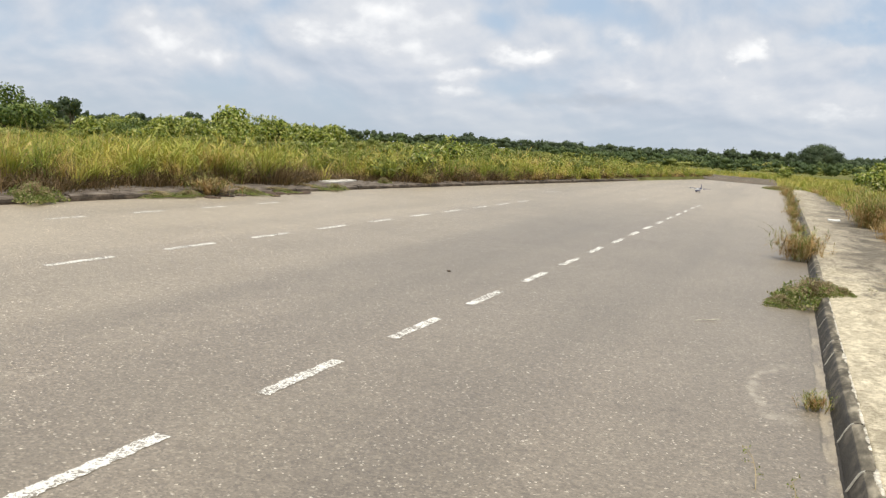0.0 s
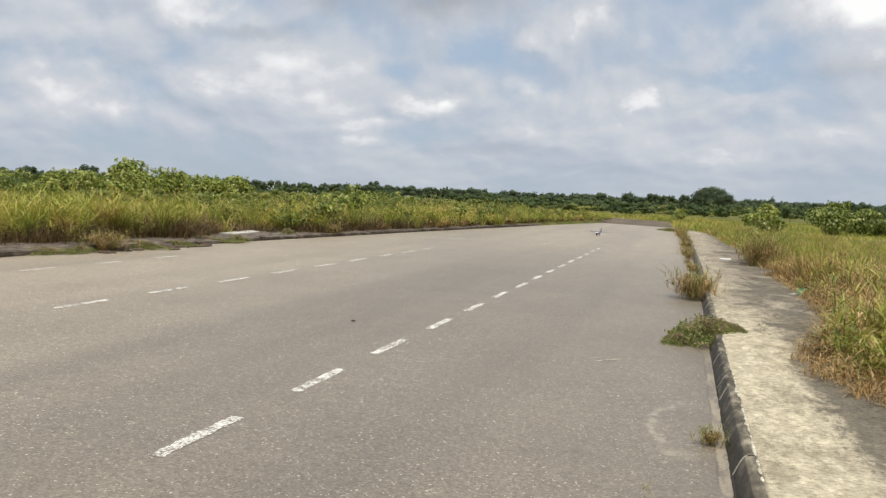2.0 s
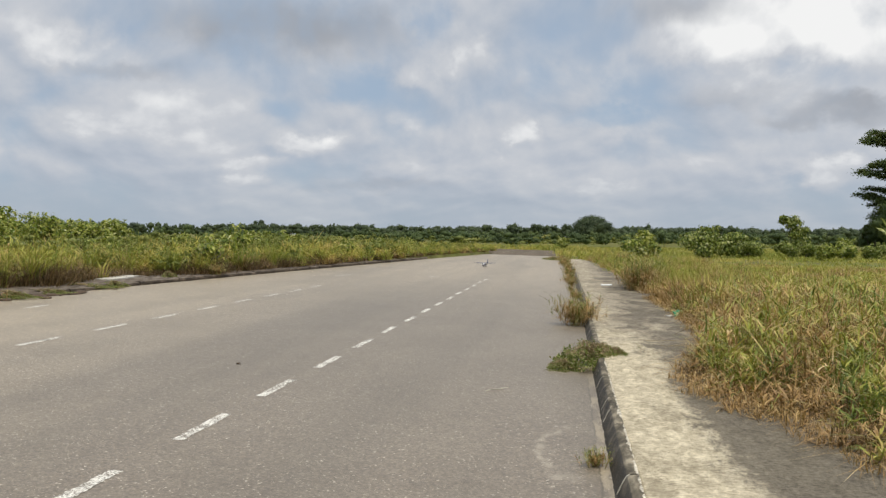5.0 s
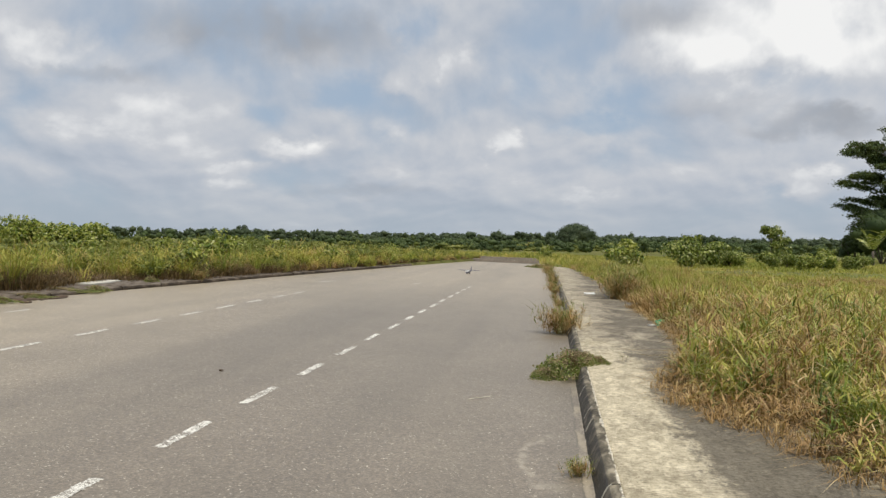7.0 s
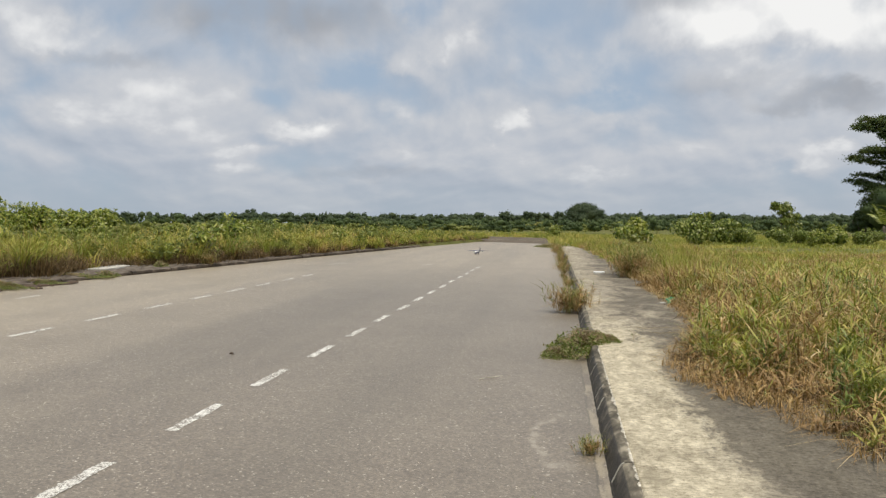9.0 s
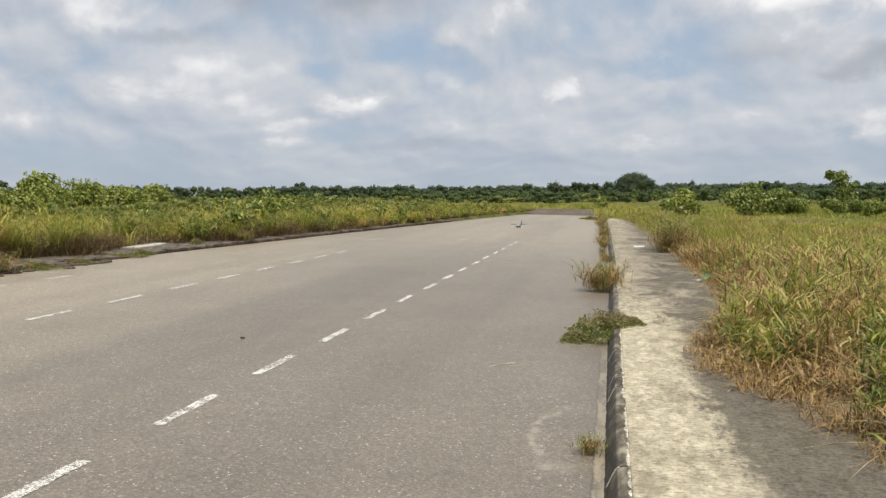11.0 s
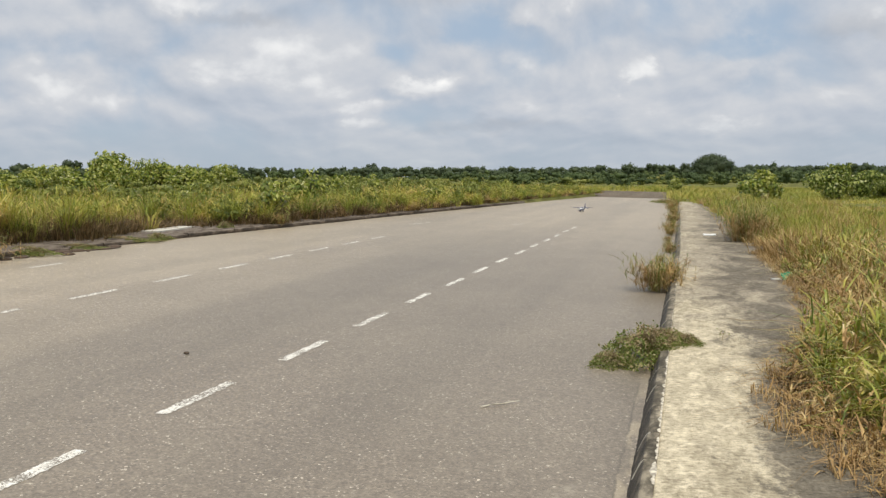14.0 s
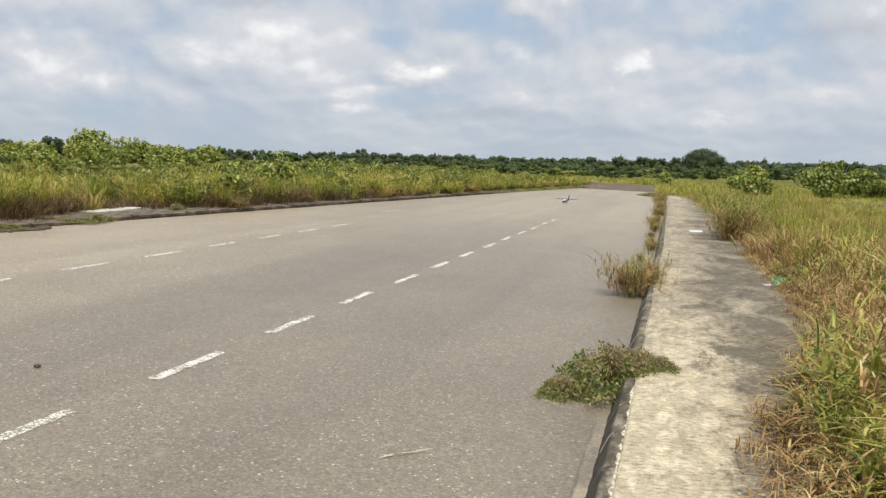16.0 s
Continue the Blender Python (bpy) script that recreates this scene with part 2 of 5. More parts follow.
    # dustier, paler left lanes; the far asphalt's grazing-view brightness is painted in too
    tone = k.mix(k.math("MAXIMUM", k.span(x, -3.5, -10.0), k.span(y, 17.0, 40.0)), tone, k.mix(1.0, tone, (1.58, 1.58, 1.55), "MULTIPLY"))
    # sun-bleached binder, a little brown
    tone = k.mix(1.0, tone, (1.06, 0.99, 0.87), "MULTIPLY")
    k.put(p.inputs["Base Color"], tone)
    k.put(p.inputs["Roughness"], k.math("ADD", 0.46, k.math("MULTIPLY", old, 0.45)))
    k.put(p.inputs["Specular IOR Level"], k.math("SUBTRACT", 0.8, k.math("MULTIPLY", old, 0.6)))
    k.put(p.inputs["Normal"], k.bump(k.math("ADD", grain, k.math("MULTIPLY", coarse, 0.6)), 0.35, 0.005))
    return m


def road_paint(name, wear):
    m, k, p, _ = material(name)
    o = k.place()
    grit = k.noise(o, 55.0, 4, 0.7)
    worn = k.span(k.math("ADD", k.math("MULTIPLY", grit, 0.75), k.math("MULTIPLY", k.noise(o, 9.0, 4, 0.6), 0.45)), wear - 0.03, wear + 0.05)
    white = k.ramp(k.noise(o, 14.0, 4), [(0.3, (0.68, 0.65, 0.58)), (0.7, (0.86, 0.84, 0.77))])
    k.put(p.inputs["Base Color"], k.mix(worn, white, (0.25, 0.222, 0.183)))
    k.put(p.inputs["Roughness"], 0.7)
    k.put(p.inputs["Normal"], k.bump(grit, 0.5, 0.004))
    return m


def pavement_concrete():
    m, k, p, _ = material("stained concrete")
    o = k.place()
    x, y, z = k.split(o)
    grit = k.noise(k.vec("MULTIPLY", o, (1.0, 0.6, 1.0)), 45.0, 5, 0.7)
    fine = k.noise(k.vec("MULTIPLY", o, (1.0, 0.5, 1.0)), 14.0, 7, 0.75)
    long = k.vec("MULTIPLY", o, (1.0, 0.42, 1.0))
    mid = k.noise(long, 3.2, 6, 0.58, 0.3)
    large = k.noise(long, 1.0, 6, 0.58, 0.4)
    flake = k.span(k.noise(k.vec("MULTIPLY", o, (1.0, 0.5, 1.0)), 7.0, 10, 0.72, 0.5), 0.42, 0.57)
    base = k.ramp(k.math("ADD", k.math("MULTIPLY", fine, 0.6), k.math("MULTIPLY", grit, 0.4)), [(0.38, (0.22, 0.19, 0.145)), (0.5, (0.37, 0.325, 0.25)), (0.62, (0.50, 0.44, 0.34))])
    # cream cement where feet and rain keep it clean
    clean = k.math("ADD", k.math("MULTIPLY", k.span(x, 1.6, 0.2), 0.13), k.math("MULTIPLY", k.span(y, 19.0, 10.5), 0.172))
    clean = k.math("ADD", clean, k.math("ADD", k.math("MULTIPLY", mid, 0.5), k.math("ADD", k.math("MULTIPLY", large, 0.42), k.math("MULTIPLY", fine, 0.16))))
    cream = k.mix(flake, (0.50, 0.44, 0.32), k.ramp(fine, [(0.4, (0.60, 0.53, 0.385)), (0.64, (0.77, 0.69, 0.52))]))
    base = k.mix(k.span(clean, 0.63, 0.82, 0.0, 0.92), base, cream)
    # black algae, thicker towards the grass, with the grass's shadow painted in
    damp_shade = k.span(k.vec("LENGTH", k.vec("MULTIPLY", k.vec("SUBTRACT", o, (1.25, 8.6, 0.0)), (1.45, 0.36, 0.0))), 1.2, 0.0, 0.0, 0.40)
    patch = k.span(k.vec("LENGTH", k.vec("MULTIPLY", k.vec("SUBTRACT", o, (0.85, 11.2, 0.0)), (2.0, 1.1, 0.0))), 1.0, 0.0, 0.0, 0.22)
    damp_shade = k.math("ADD", damp_shade, patch)
    stain = k.noise(k.vec("ADD", k.vec("MULTIPLY", o, (1.1, 0.62, 1.0)), (9.0, 4.0, 0.0)), 1.6, 9, 0.70, 0.5)
    wide = k.noise(k.vec("ADD", k.vec("MULTIPLY", o, (0.6, 0.5, 1.0)), (2.0, 31.0, 0.0)), 0.7, 3, 0.5)
    algae = k.math("ADD", k.math("ADD", damp_shade, k.math("MULTIPLY", k.span(x, 0.1, 1.5), 0.25)), k.math("ADD", k.math("MULTIPLY", stain, 1.1), k.math("MULTIPLY", wide, 0.55)))
    algae = k.math("ADD", algae, k.math("SUBTRACT", k.math("ADD", k.math("MULTIPLY", fine, 0.75), k.math("MULTIPLY", grit, 0.35)), k.math("MULTIPLY", k.math("MULTIPLY", k.span(y, 13.5, 10.5), k.span(x, 1.2, 0.5, -0.4, 1.0)), 0.06)))
    base = k.mix(k.span(algae, 1.43, 1.65, 0.0, 0.85), base, k.ramp(grit, [(0.35, (0.075, 0.065, 0.052)), (0.65, (0.17, 0.15, 0.118))]))
    # pitted, grainy surface
    pit = k.noise(k.vec("MULTIPLY", o, (0.5, 1.0, 1.0)), 38.0, 7, 0.8)
    base = k.mix(1.0, base, k.ramp(pit, [(0.38, (0.58, 0.56, 0.53)), (0.5, (1.03, 1.02, 1.0)), (0.64, (1.22, 1.22, 1.20))]), "MULTIPLY")
    speck = k.math("MULTIPLY", k.span(k.noise(o, 70.0, 4, 0.7), 0.58, 0.66), k.span(k.noise(o, 3.0, 4), 0.45, 0.6))
    base = k.mix(k.math("MULTIPLY", speck, 0.6), base, (0.10, 0.09, 0.075))
    # soft brown-grey blotches
    blotch = k.noise(k.vec("ADD", long, (3.0, 17.0, 0.0)), 3.4, 9, 0.72)
    base = k.mix(k.span(blotch, 0.50, 0.59, 0.0, 0.5), base, k.mix(1.0, base, (0.56, 0.545, 0.52), "MULTIPLY"))
    k.put(p.inputs["Base Color"], base)
    k.put(p.inputs["Roughness"], 0.85)
    k.put(p.inputs["Normal"], k.bump(k.math("ADD", k.math("ADD", fine, grit), k.math("MULTIPLY", flake, 0.5)), 0.6, 0.012))
    p.inputs["Specular IOR Level"].default_value = 0.2
    return m


def kerb_concrete(name, dark, mid, light, cut=0.55, streaks=0.35, rough=0.85, shine=0.25):
    """Cast concrete, mottled from dark to light; every stone a little different."""
    m, k, p, _ = material(name)
    o = k.add("TexCoord").outputs["Object"]
    pick = k.add("ObjectInfo").outputs["Random"]
    o = k.vec("ADD", o, k.join(k.math("MULTIPLY", pick, 37.0), 0.0, 0.0))
    n = k.noise(k.vec("MULTIPLY", o, (1, 0.3, 0.6)), 8.0, 7, 0.66)
    f = k.noise(o, 60.0, 4, 0.7)
    c = k.ramp(n, [(0.40, dark), (cut - 0.04, mid), (0.64, light)])
    c = k.mix(k.span(f, 0.55, 0.75, 0.0, 0.35), c, dark)
    smear = k.noise(k.vec("MULTIPLY", o, (1.0, 0.6, 1.0)), 15.0, 6, 0.7)
    p.inputs["Specular IOR Level"].default_value = shine
    c = k.mix(k.span(smear, 0.54, 0.68, 0.0, streaks), c, light)
    c = k.mix(k.math("MULTIPLY", pick, 0.3), c, mid)
    k.put(p.inputs["Base Color"], c)
    k.put(p.inputs["Roughness"], rough)
    k.put(p.inputs["Normal"], k.bump(k.math("ADD", n, k.math("MULTIPLY", f, 0.5)), 0.6, 0.01))
    return m


def soil():
    m, k, p, _ = material("soil and low grass")
    o = k.place()
    n = k.noise(o, 1.4, 6, 0.65)
    far = k.noise(o, 0.06, 5, 0.6)
    c = k.ramp(n, [(0.3, (0.085, 0.07, 0.035)), (0.5, (0.16, 0.155, 0.055)), (0.7, (0.25, 0.235, 0.085))])
    c = k.mix(k.span(far, 0.4, 0.6, 0.0, 0.7), c, (0.17, 0.19, 0.055))
    k.put(p.inputs["Base Color"], c)
    k.put(p.inputs["Roughness"], 0.95)
    p.inputs["Specular IOR Level"].default_value = 0.1
    k.put(p.inputs["Normal"], k.bump(k.noise(o, 9.0, 5), 0.8, 0.06))
    return m


def bark():
    m, k, p, _ = material("bark")
    n = k.noise(k.vec("MULTIPLY", k.place(), (4, 4, 0.8)), 4.0, 5)
    k.put(p.inputs["Base Color"], k.ramp(n, [(0.3, (0.08, 0.065, 0.05)), (0.7, (0.22, 0.18, 0.14))]))
    k.put(p.inputs["Roughness"], 0.9)
    k.put(p.inputs["Normal"], k.bump(n, 0.6, 0.02))
    return m


M_ROAD = asphalt()
M_PAINT = road_paint("worn white road paint", 0.612)
M_FADED = road_paint("faded white road paint", 0.612)
M_PATH = pavement_concrete()
# the face's black holds algae and its own shade; the top is lighter
M_KERB = kerb_concrete("algae-black, shaded kerb concrete", (0.026, 0.022, 0.016), (0.055, 0.046, 0.033), (0.19, 0.16, 0.115), 0.56, 0.2, 0.6, 0.32)
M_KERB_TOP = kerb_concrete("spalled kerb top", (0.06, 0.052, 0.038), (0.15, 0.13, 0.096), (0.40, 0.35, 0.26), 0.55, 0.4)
M_KERB_OLD = kerb_concrete("old dark kerb concrete", (0.035, 0.028, 0.021), (0.075, 0.058, 0.042), (0.165, 0.128, 0.094), 0.55)
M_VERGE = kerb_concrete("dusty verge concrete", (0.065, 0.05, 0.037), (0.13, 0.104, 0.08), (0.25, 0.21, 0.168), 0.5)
M_SLAB = plain("pale cement slab", (0.60, 0.57, 0.50), 0.85, vary=0.2, scale=6)
M_SOIL = soil()
M_BARK = bark()
STRAW, TAN, GOLD = (0.73, 0.56, 0.25), (0.52, 0.32, 0.12), (0.66, 0.52, 0.135)
LIME, GREEN, DEEP, BROWN = (0.49, 0.475, 0.09), (0.27, 0.34, 0.052), (0.09, 0.155, 0.028), (0.25, 0.14, 0.06)
M_GRASS = foliage("green grass blades", [(0.0, DEEP), (0.2, (0.10, 0.17, 0.03)), (0.4, GREEN), (0.6, LIME), (0.74, GOLD), (0.86, STRAW), (0.93, TAN), (1.0, BROWN)],
                  [(0.0, GREEN), (0.4, LIME), (0.75, GOLD), (1.0, STRAW)], 0.4, 0.26, clump=0.72, clump_scale=1.0)
M_BLADE = foliage("green grass blades beside the path", [(0.0, (0.06, 0.10, 0.02)), (0.18, (0.14, 0.20, 0.038)), (0.35, (0.27, 0.33, 0.06)), (0.5, (0.40, 0.42, 0.08)), (0.68, (0.58, 0.50, 0.12)), (0.84, STRAW), (0.93, TAN), (1.0, BROWN)], None, through=0.15, rough=0.42, clump=0.58, clump_scale=1.7)
M_DRY = foliage("dry grass blades", [(0.0, (0.09, 0.058, 0.026)), (0.2, (0.22, 0.135, 0.058)), (0.40, (0.42, 0.26, 0.11)), (0.60, (0.55, 0.35, 0.14)), (0.78, (0.68, 0.50, 0.22)), (0.9, (0.78, 0.62, 0.36)), (1.0, STRAW)], None, through=0.12, clump=0.5, clump_scale=2.0)
M_GOLD = foliage("tall golden grass blades", [(0.0, DEEP), (0.22, GREEN), (0.45, (0.38, 0.40, 0.07)), (0.66, LIME), (0.8, GOLD), (0.9, TAN), (1.0, BROWN)],
                 [(0.0, GREEN), (0.3, LIME), (0.55, GOLD), (0.72, STRAW), (0.85, TAN), (1.0, BROWN)], 0.5, 0.24, clump=0.72, clump_scale=1.0)
M_MEADOW = foliage("meadow grass blades", [(0.0, DEEP), (0.3, GREEN), (0.55, LIME), (0.75, (0.30, 0.31, 0.08)), (1.0, GOLD)],
                   [(0.0, LIME), (0.5, GOLD), (1.0, STRAW)], 0.09, clump=0.4)
M_LEAF = foliage("broad shrub leaves", [(0.0, (0.06, 0.11, 0.02)), (0.25, (0.15, 0.22, 0.036)), (0.5, (0.32, 0.375, 0.06)), (0.75, (0.49, 0.51, 0.115)), (0.92, (0.60, 0.59, 0.20)), (1.0, (0.78, 0.78, 0.44))], None, through=0.25, rough=0.40)
# bluish tones and sap of both woodland materials paint in some distance haze
M_WOOD = foliage("hazy woodland leaves", [(0.0, (0.060, 0.086, 0.046)), (0.5, (0.088, 0.122, 0.058)), (1.0, (0.125, 0.158, 0.072))], None, through=0.30, rough=0.6, clump=0.65, clump_scale=0.22, sap=(0.15, 0.19, 0.11))
M_YOUNG = foliage("hazy young woodland leaves", [(0.0, (0.060, 0.095, 0.036)), (0.5, (0.115, 0.165, 0.056)), (1.0, (0.20, 0.245, 0.085))], None, through=0.30, rough=0.6, clump=0.65, clump_scale=0.25, sap=(0.15, 0.19, 0.11))
M_SCRUB = foliage("scrub leaves", [(0.0, (0.085, 0.115, 0.03)), (0.4, (0.20, 0.235, 0.055)), (0.75, (0.34, 0.35, 0.09)), (1.0, (0.46, 0.41, 0.15))], None, through=0.2, clump=0.6, clump_scale=0.35)
M_DEEP = foliage("dense shrub leaves", [(0.0, (0.04, 0.075, 0.018)), (0.4, (0.085, 0.14, 0.03)), (0.75, (0.16, 0.22, 0.045)), (1.0, (0.34, 0.38, 0.12))], None, through=0.2, rough=0.45)
M_DARKLEAF = foliage("dark tree leaves", [(0.0, (0.035, 0.058, 0.024)), (0.6, (0.065, 0.105, 0.038)), (1.0, (0.12, 0.165, 0.055))], None, through=0.2, rough=0.65)
M_SHRUB = foliage("shrub leaves with pale young tips", [(0.0, (0.045, 0.08, 0.018)), (0.3, (0.12, 0.175, 0.034)), (0.57, (0.24, 0.30, 0.055)), (0.79, (0.40, 0.45, 0.10)), (0.93, (0.56, 0.57, 0.20)), (1.0, (0.78, 0.78, 0.44))], None, through=0.25, rough=0.42)
M_LIME = foliage("lime green roadside grass blades", [(0.0, (0.13, 0.19, 0.03)), (0.3, GREEN), (0.6, (0.40, 0.42, 0.07)), (0.82, (0.54, 0.50, 0.10)), (0.93, GOLD), (1.0, TAN)], None, through=0.26, clump=0.6, clump_scale=1.1)
M_WEED = foliage("creeping weed leaves", [(0.0, (0.10, 0.14, 0.035)), (0.4, (0.21, 0.27, 0.065)), (0.7, (0.34, 0.38, 0.12)), (0.85, (0.38, 0.28, 0.15)), (1.0, (0.56, 0.50, 0.27))], None, through=0.25)
M_CLUMP = foliage("half-dry kerbside grass", [(0.0, (0.10, 0.14, 0.03)), (0.45, (0.27, 0.31, 0.08)), (0.75, (0.45, 0.43, 0.15)), (0.9, (0.52, 0.40, 0.18)), (1.0, (0.62, 0.50, 0.28))], None, through=0.18)
M_MORTAR = plain("flaking pale mortar", (0.58, 0.53, 0.43), 0.9, vary=0.6, scale=26)
M_JOINT = plain("pale mortar in the joints", (0.48, 0.45, 0.375), 0.9, vary=0.45, scale=35)
M_KERB_FOOT = plain("dark kerb foot", (0.035, 0.03, 0.024), 0.95, vary=0.4, scale=30)
# dead grass whose dark browns also stand in for shade between the blades
M_DEAD = foliage("dead grass litter, browned dark for shade", [(0.0, (0.06, 0.04, 0.022)), (0.5, (0.13, 0.08, 0.04)), (0.85, (0.27, 0.165, 0.075)), (1.0, (0.42, 0.29, 0.145))], None, through=0.1)
M_HEADS = foliage("brown seed stalks", [(0.0, (0.24, 0.15, 0.08)), (0.6, (0.40, 0.28, 0.14)), (1.0, (0.52, 0.42, 0.20))], None, through=0.15)
M_STALK = plain("dry brown stalks", (0.36, 0.28, 0.15), 0.85, vary=0.3, scale=20)

# ---- helpers of this scene ----
FALL = math.tan(radians(1.2))  # the road's fall towards the kerb


def left_edge(y):
    return float(np.interp(y, [-40, 10, 17, 25, 36, 47, 57, 69, 79, 82, 90, 104], [-13.1, -12.95, -12.75, -12.25, -11.3, -10.25, -9.25, -7.9, -7.0, -8.2, -12.0, -17.0]))


def right_edge(y):
    return float(np.interp(y, [-40, 24, 40, 60, 100], [0.0, 0.0, -0.12, -0.42, -1.0]))


def road_z(x):
    return -x * FALL


def part(name, bm, mat, parent=None, label="", smooth=False):
    me = bpy.data.meshes.new(name)
    bm.to_mesh(me)
    bm.free()
    me.materials.append(mat)
    if smooth:
        me.shade_smooth()
    ob = new(name, me)
    if parent:
        ob.parent = parent
    return tagged(ob, label)


def tri_mesh(name, co, tris, mat, parent=None):
    """A mesh object out of arrays of corners and triangles."""
    me = bpy.data.meshes.new(name)
    co, tris = np.asarray(co, np.float32), np.asarray(tris, np.int32)
    me.vertices.add(len(co))
    me.vertices.foreach_set("co", co.ravel())
    me.loops.add(tris.size)
    me.loops.foreach_set("vertex_index", tris.ravel())
    me.polygons.add(len(tris))
    me.polygons.foreach_set("loop_start", np.arange(0, tris.size, 3, dtype=np.int32))
    me.update(calc_edges=True)
    me.materials.append(mat)
    ob = new(name, me)
    if parent:
        ob.parent = parent
    return ob


def grid_mesh(name, rows, mat, kind="structure"):
    """A sheet out of rows of points, all rows alike long."""
    n, m = len(rows), len(rows[0])
    co = np.array(rows, float).reshape(-1, 3)
    i = (np.arange(n - 1)[:, None] * m + np.arange(m - 1)).ravel()
    tris = np.concatenate([np.stack([i, i + 1, i + m + 1], 1), np.stack([i, i + m + 1, i + m], 1)])
    ob = tri_mesh(name, co, tris, mat)
    ob.data.shade_smooth()
    return tagged(ob, kind=kind)


RNG = np.random.default_rng(7)


def blade_arrays(roots, high, wide, bend, rng=RNG, steps=3, droop=0.35, flop=0.0, az=None, tilt=0.16, lean=None):
    """Bent, tapering blades: each three to four short pieces long."""
    n = len(roots)
    az = rng.uniform(0, 2 * np.pi, n) if az is None else az
    out = np.stack([np.cos(az), np.sin(az), np.zeros(n)], 1)
    turn = az + np.pi / 2 + rng.normal(0, 0.6, n)
    side = np.stack([np.cos(turn), np.sin(turn), np.zeros(n)], 1)
    b = np.clip(np.abs(rng.normal(bend, bend * 0.5, n)), 0, 1.4 * bend)
    lean = rng.normal(0, tilt, n) if lean is None else lean
    levels = []
    for s in range(steps + 1):
        t = s / steps
        mid = roots + out * (high * (b * t * t + lean * t))[:, None]
        mid[:, 2] += high * (t - droop * b * t * t * t) * (1 - flop * t)
        w = (wide * (1 - t ** 1.6) * (0.75 + 0.5 * t) / 2)[:, None]
        levels += [mid] if s == steps else [mid - side * w, mid + side * w]
    co = np.stack(levels, 1)
    per = 2 * steps + 1
    base = (np.arange(n) * per)[:, None]
    tris = []
    for s in range(steps - 1):
        a = 2 * s
        tris += [base + [[a, a + 1, a + 3]], base + [[a, a + 3, a + 2]]]
    a = 2 * (steps - 1)
    tris += [base + [[a, a + 1, a + 2]]]
    return co.reshape(-1, 3), np.concatenate(tris)


def leaf_arrays(at, length, rng=RNG, slim=0.5, outward=None, flat=1.0):
    """Folded pointed leaves at the given places."""
    n = len(at)
    d = rng.normal(0, 1, (n, 3))
    if outward is not None:
        d = d * 0.8 + outward * 0.7
    d[:, 2] = d[:, 2] * flat + 0.15
    d /= np.linalg.norm(d, axis=1)[:, None] + 1e-9
    s = np.cross(d, rng.normal(0, 1, (n, 3)) * (flat, flat, 1))
    s /= np.linalg.norm(s, axis=1)[:, None] + 1e-9
    u = np.cross(d, s)
    L = (np.asarray(length) * np.ones(n))[:, None]
    tip, left, right = at + d * L, at + d * L * 0.45 + s * L * slim / 2 + u * L * 0.12, at + d * L * 0.45 - s * L * slim / 2 + u * L * 0.12
    co = np.stack([at, right, tip, left], 1).reshape(-1, 3)
    b = (np.arange(n) * 4)[:, None]
    return co, np.concatenate([b + [[0, 1, 2]], b + [[0, 2, 3]]])


def facing_leaves(at, out, length, rng, slim=0.7, jitter=0.5, up=0.0, fold=0.10):
    """Leaves that lie like tiles on a crown: each turns its face roughly outward."""
    n = len(at)
    f = out + rng.normal(0, jitter, (n, 3)) + (0, 0, up)
    f /= np.linalg.norm(f, axis=1)[:, None] + 1e-9
    d = np.cross(f, rng.normal(0, 1, (n, 3)))
    d[:, 2] -= 0.35 * np.linalg.norm(d, axis=1)
    d /= np.linalg.norm(d, axis=1)[:, None] + 1e-9
    s = np.cross(f, d)
    L = (np.asarray(length) * np.ones(n))[:, None]
    root, tip = at - d * L * 0.5, at + d * L * 0.5
    mid = at - d * L * 0.08 - f * L * fold
    co = np.stack([root, mid + s * L * slim / 2, tip, mid - s * L * slim / 2], 1).reshape(-1, 3)
    b = (np.arange(n) * 4)[:, None]
    return co, np.concatenate([b + [[0, 1, 2]], b + [[0, 2, 3]]])


def clump_points(n, centre, radii, rng, lumps=7, hollow=0.35):
    """Points over several overlapping lumps, which together fill an uneven crown; and the ways outward."""
    c = rng.normal(0, 0.42, (lumps, 3))
    c[:, 2] = np.abs(c[:, 2]) * rng.choice([1, -0.6], lumps)
    size = rng.uniform(0.38, 0.72, lumps)
    which = rng.integers(0, lumps, n)
    v = rng.normal(0, 1, (n, 3))
    v /= np.linalg.norm(v, axis=1)[:, None]
    r = rng.uniform(hollow, 1, n) ** 0.6
    p = c[which] + v * (size[which] * r)[:, None]
    return np.asarray(centre) + p * np.asarray(radii), v


def sphere_template():
    bm = bmesh.new()
    bmesh.ops.create_icosphere(bm, subdivisions=1, radius=1)
    bm.verts.ensure_lookup_table()
    co = np.array([v.co[:] for v in bm.verts])
    tris = np.array([[v.index for v in f.verts] for f in bm.faces])
    bm.free()
    return co, tris


LUMP_CO, LUMP_TRI = sphere_template()


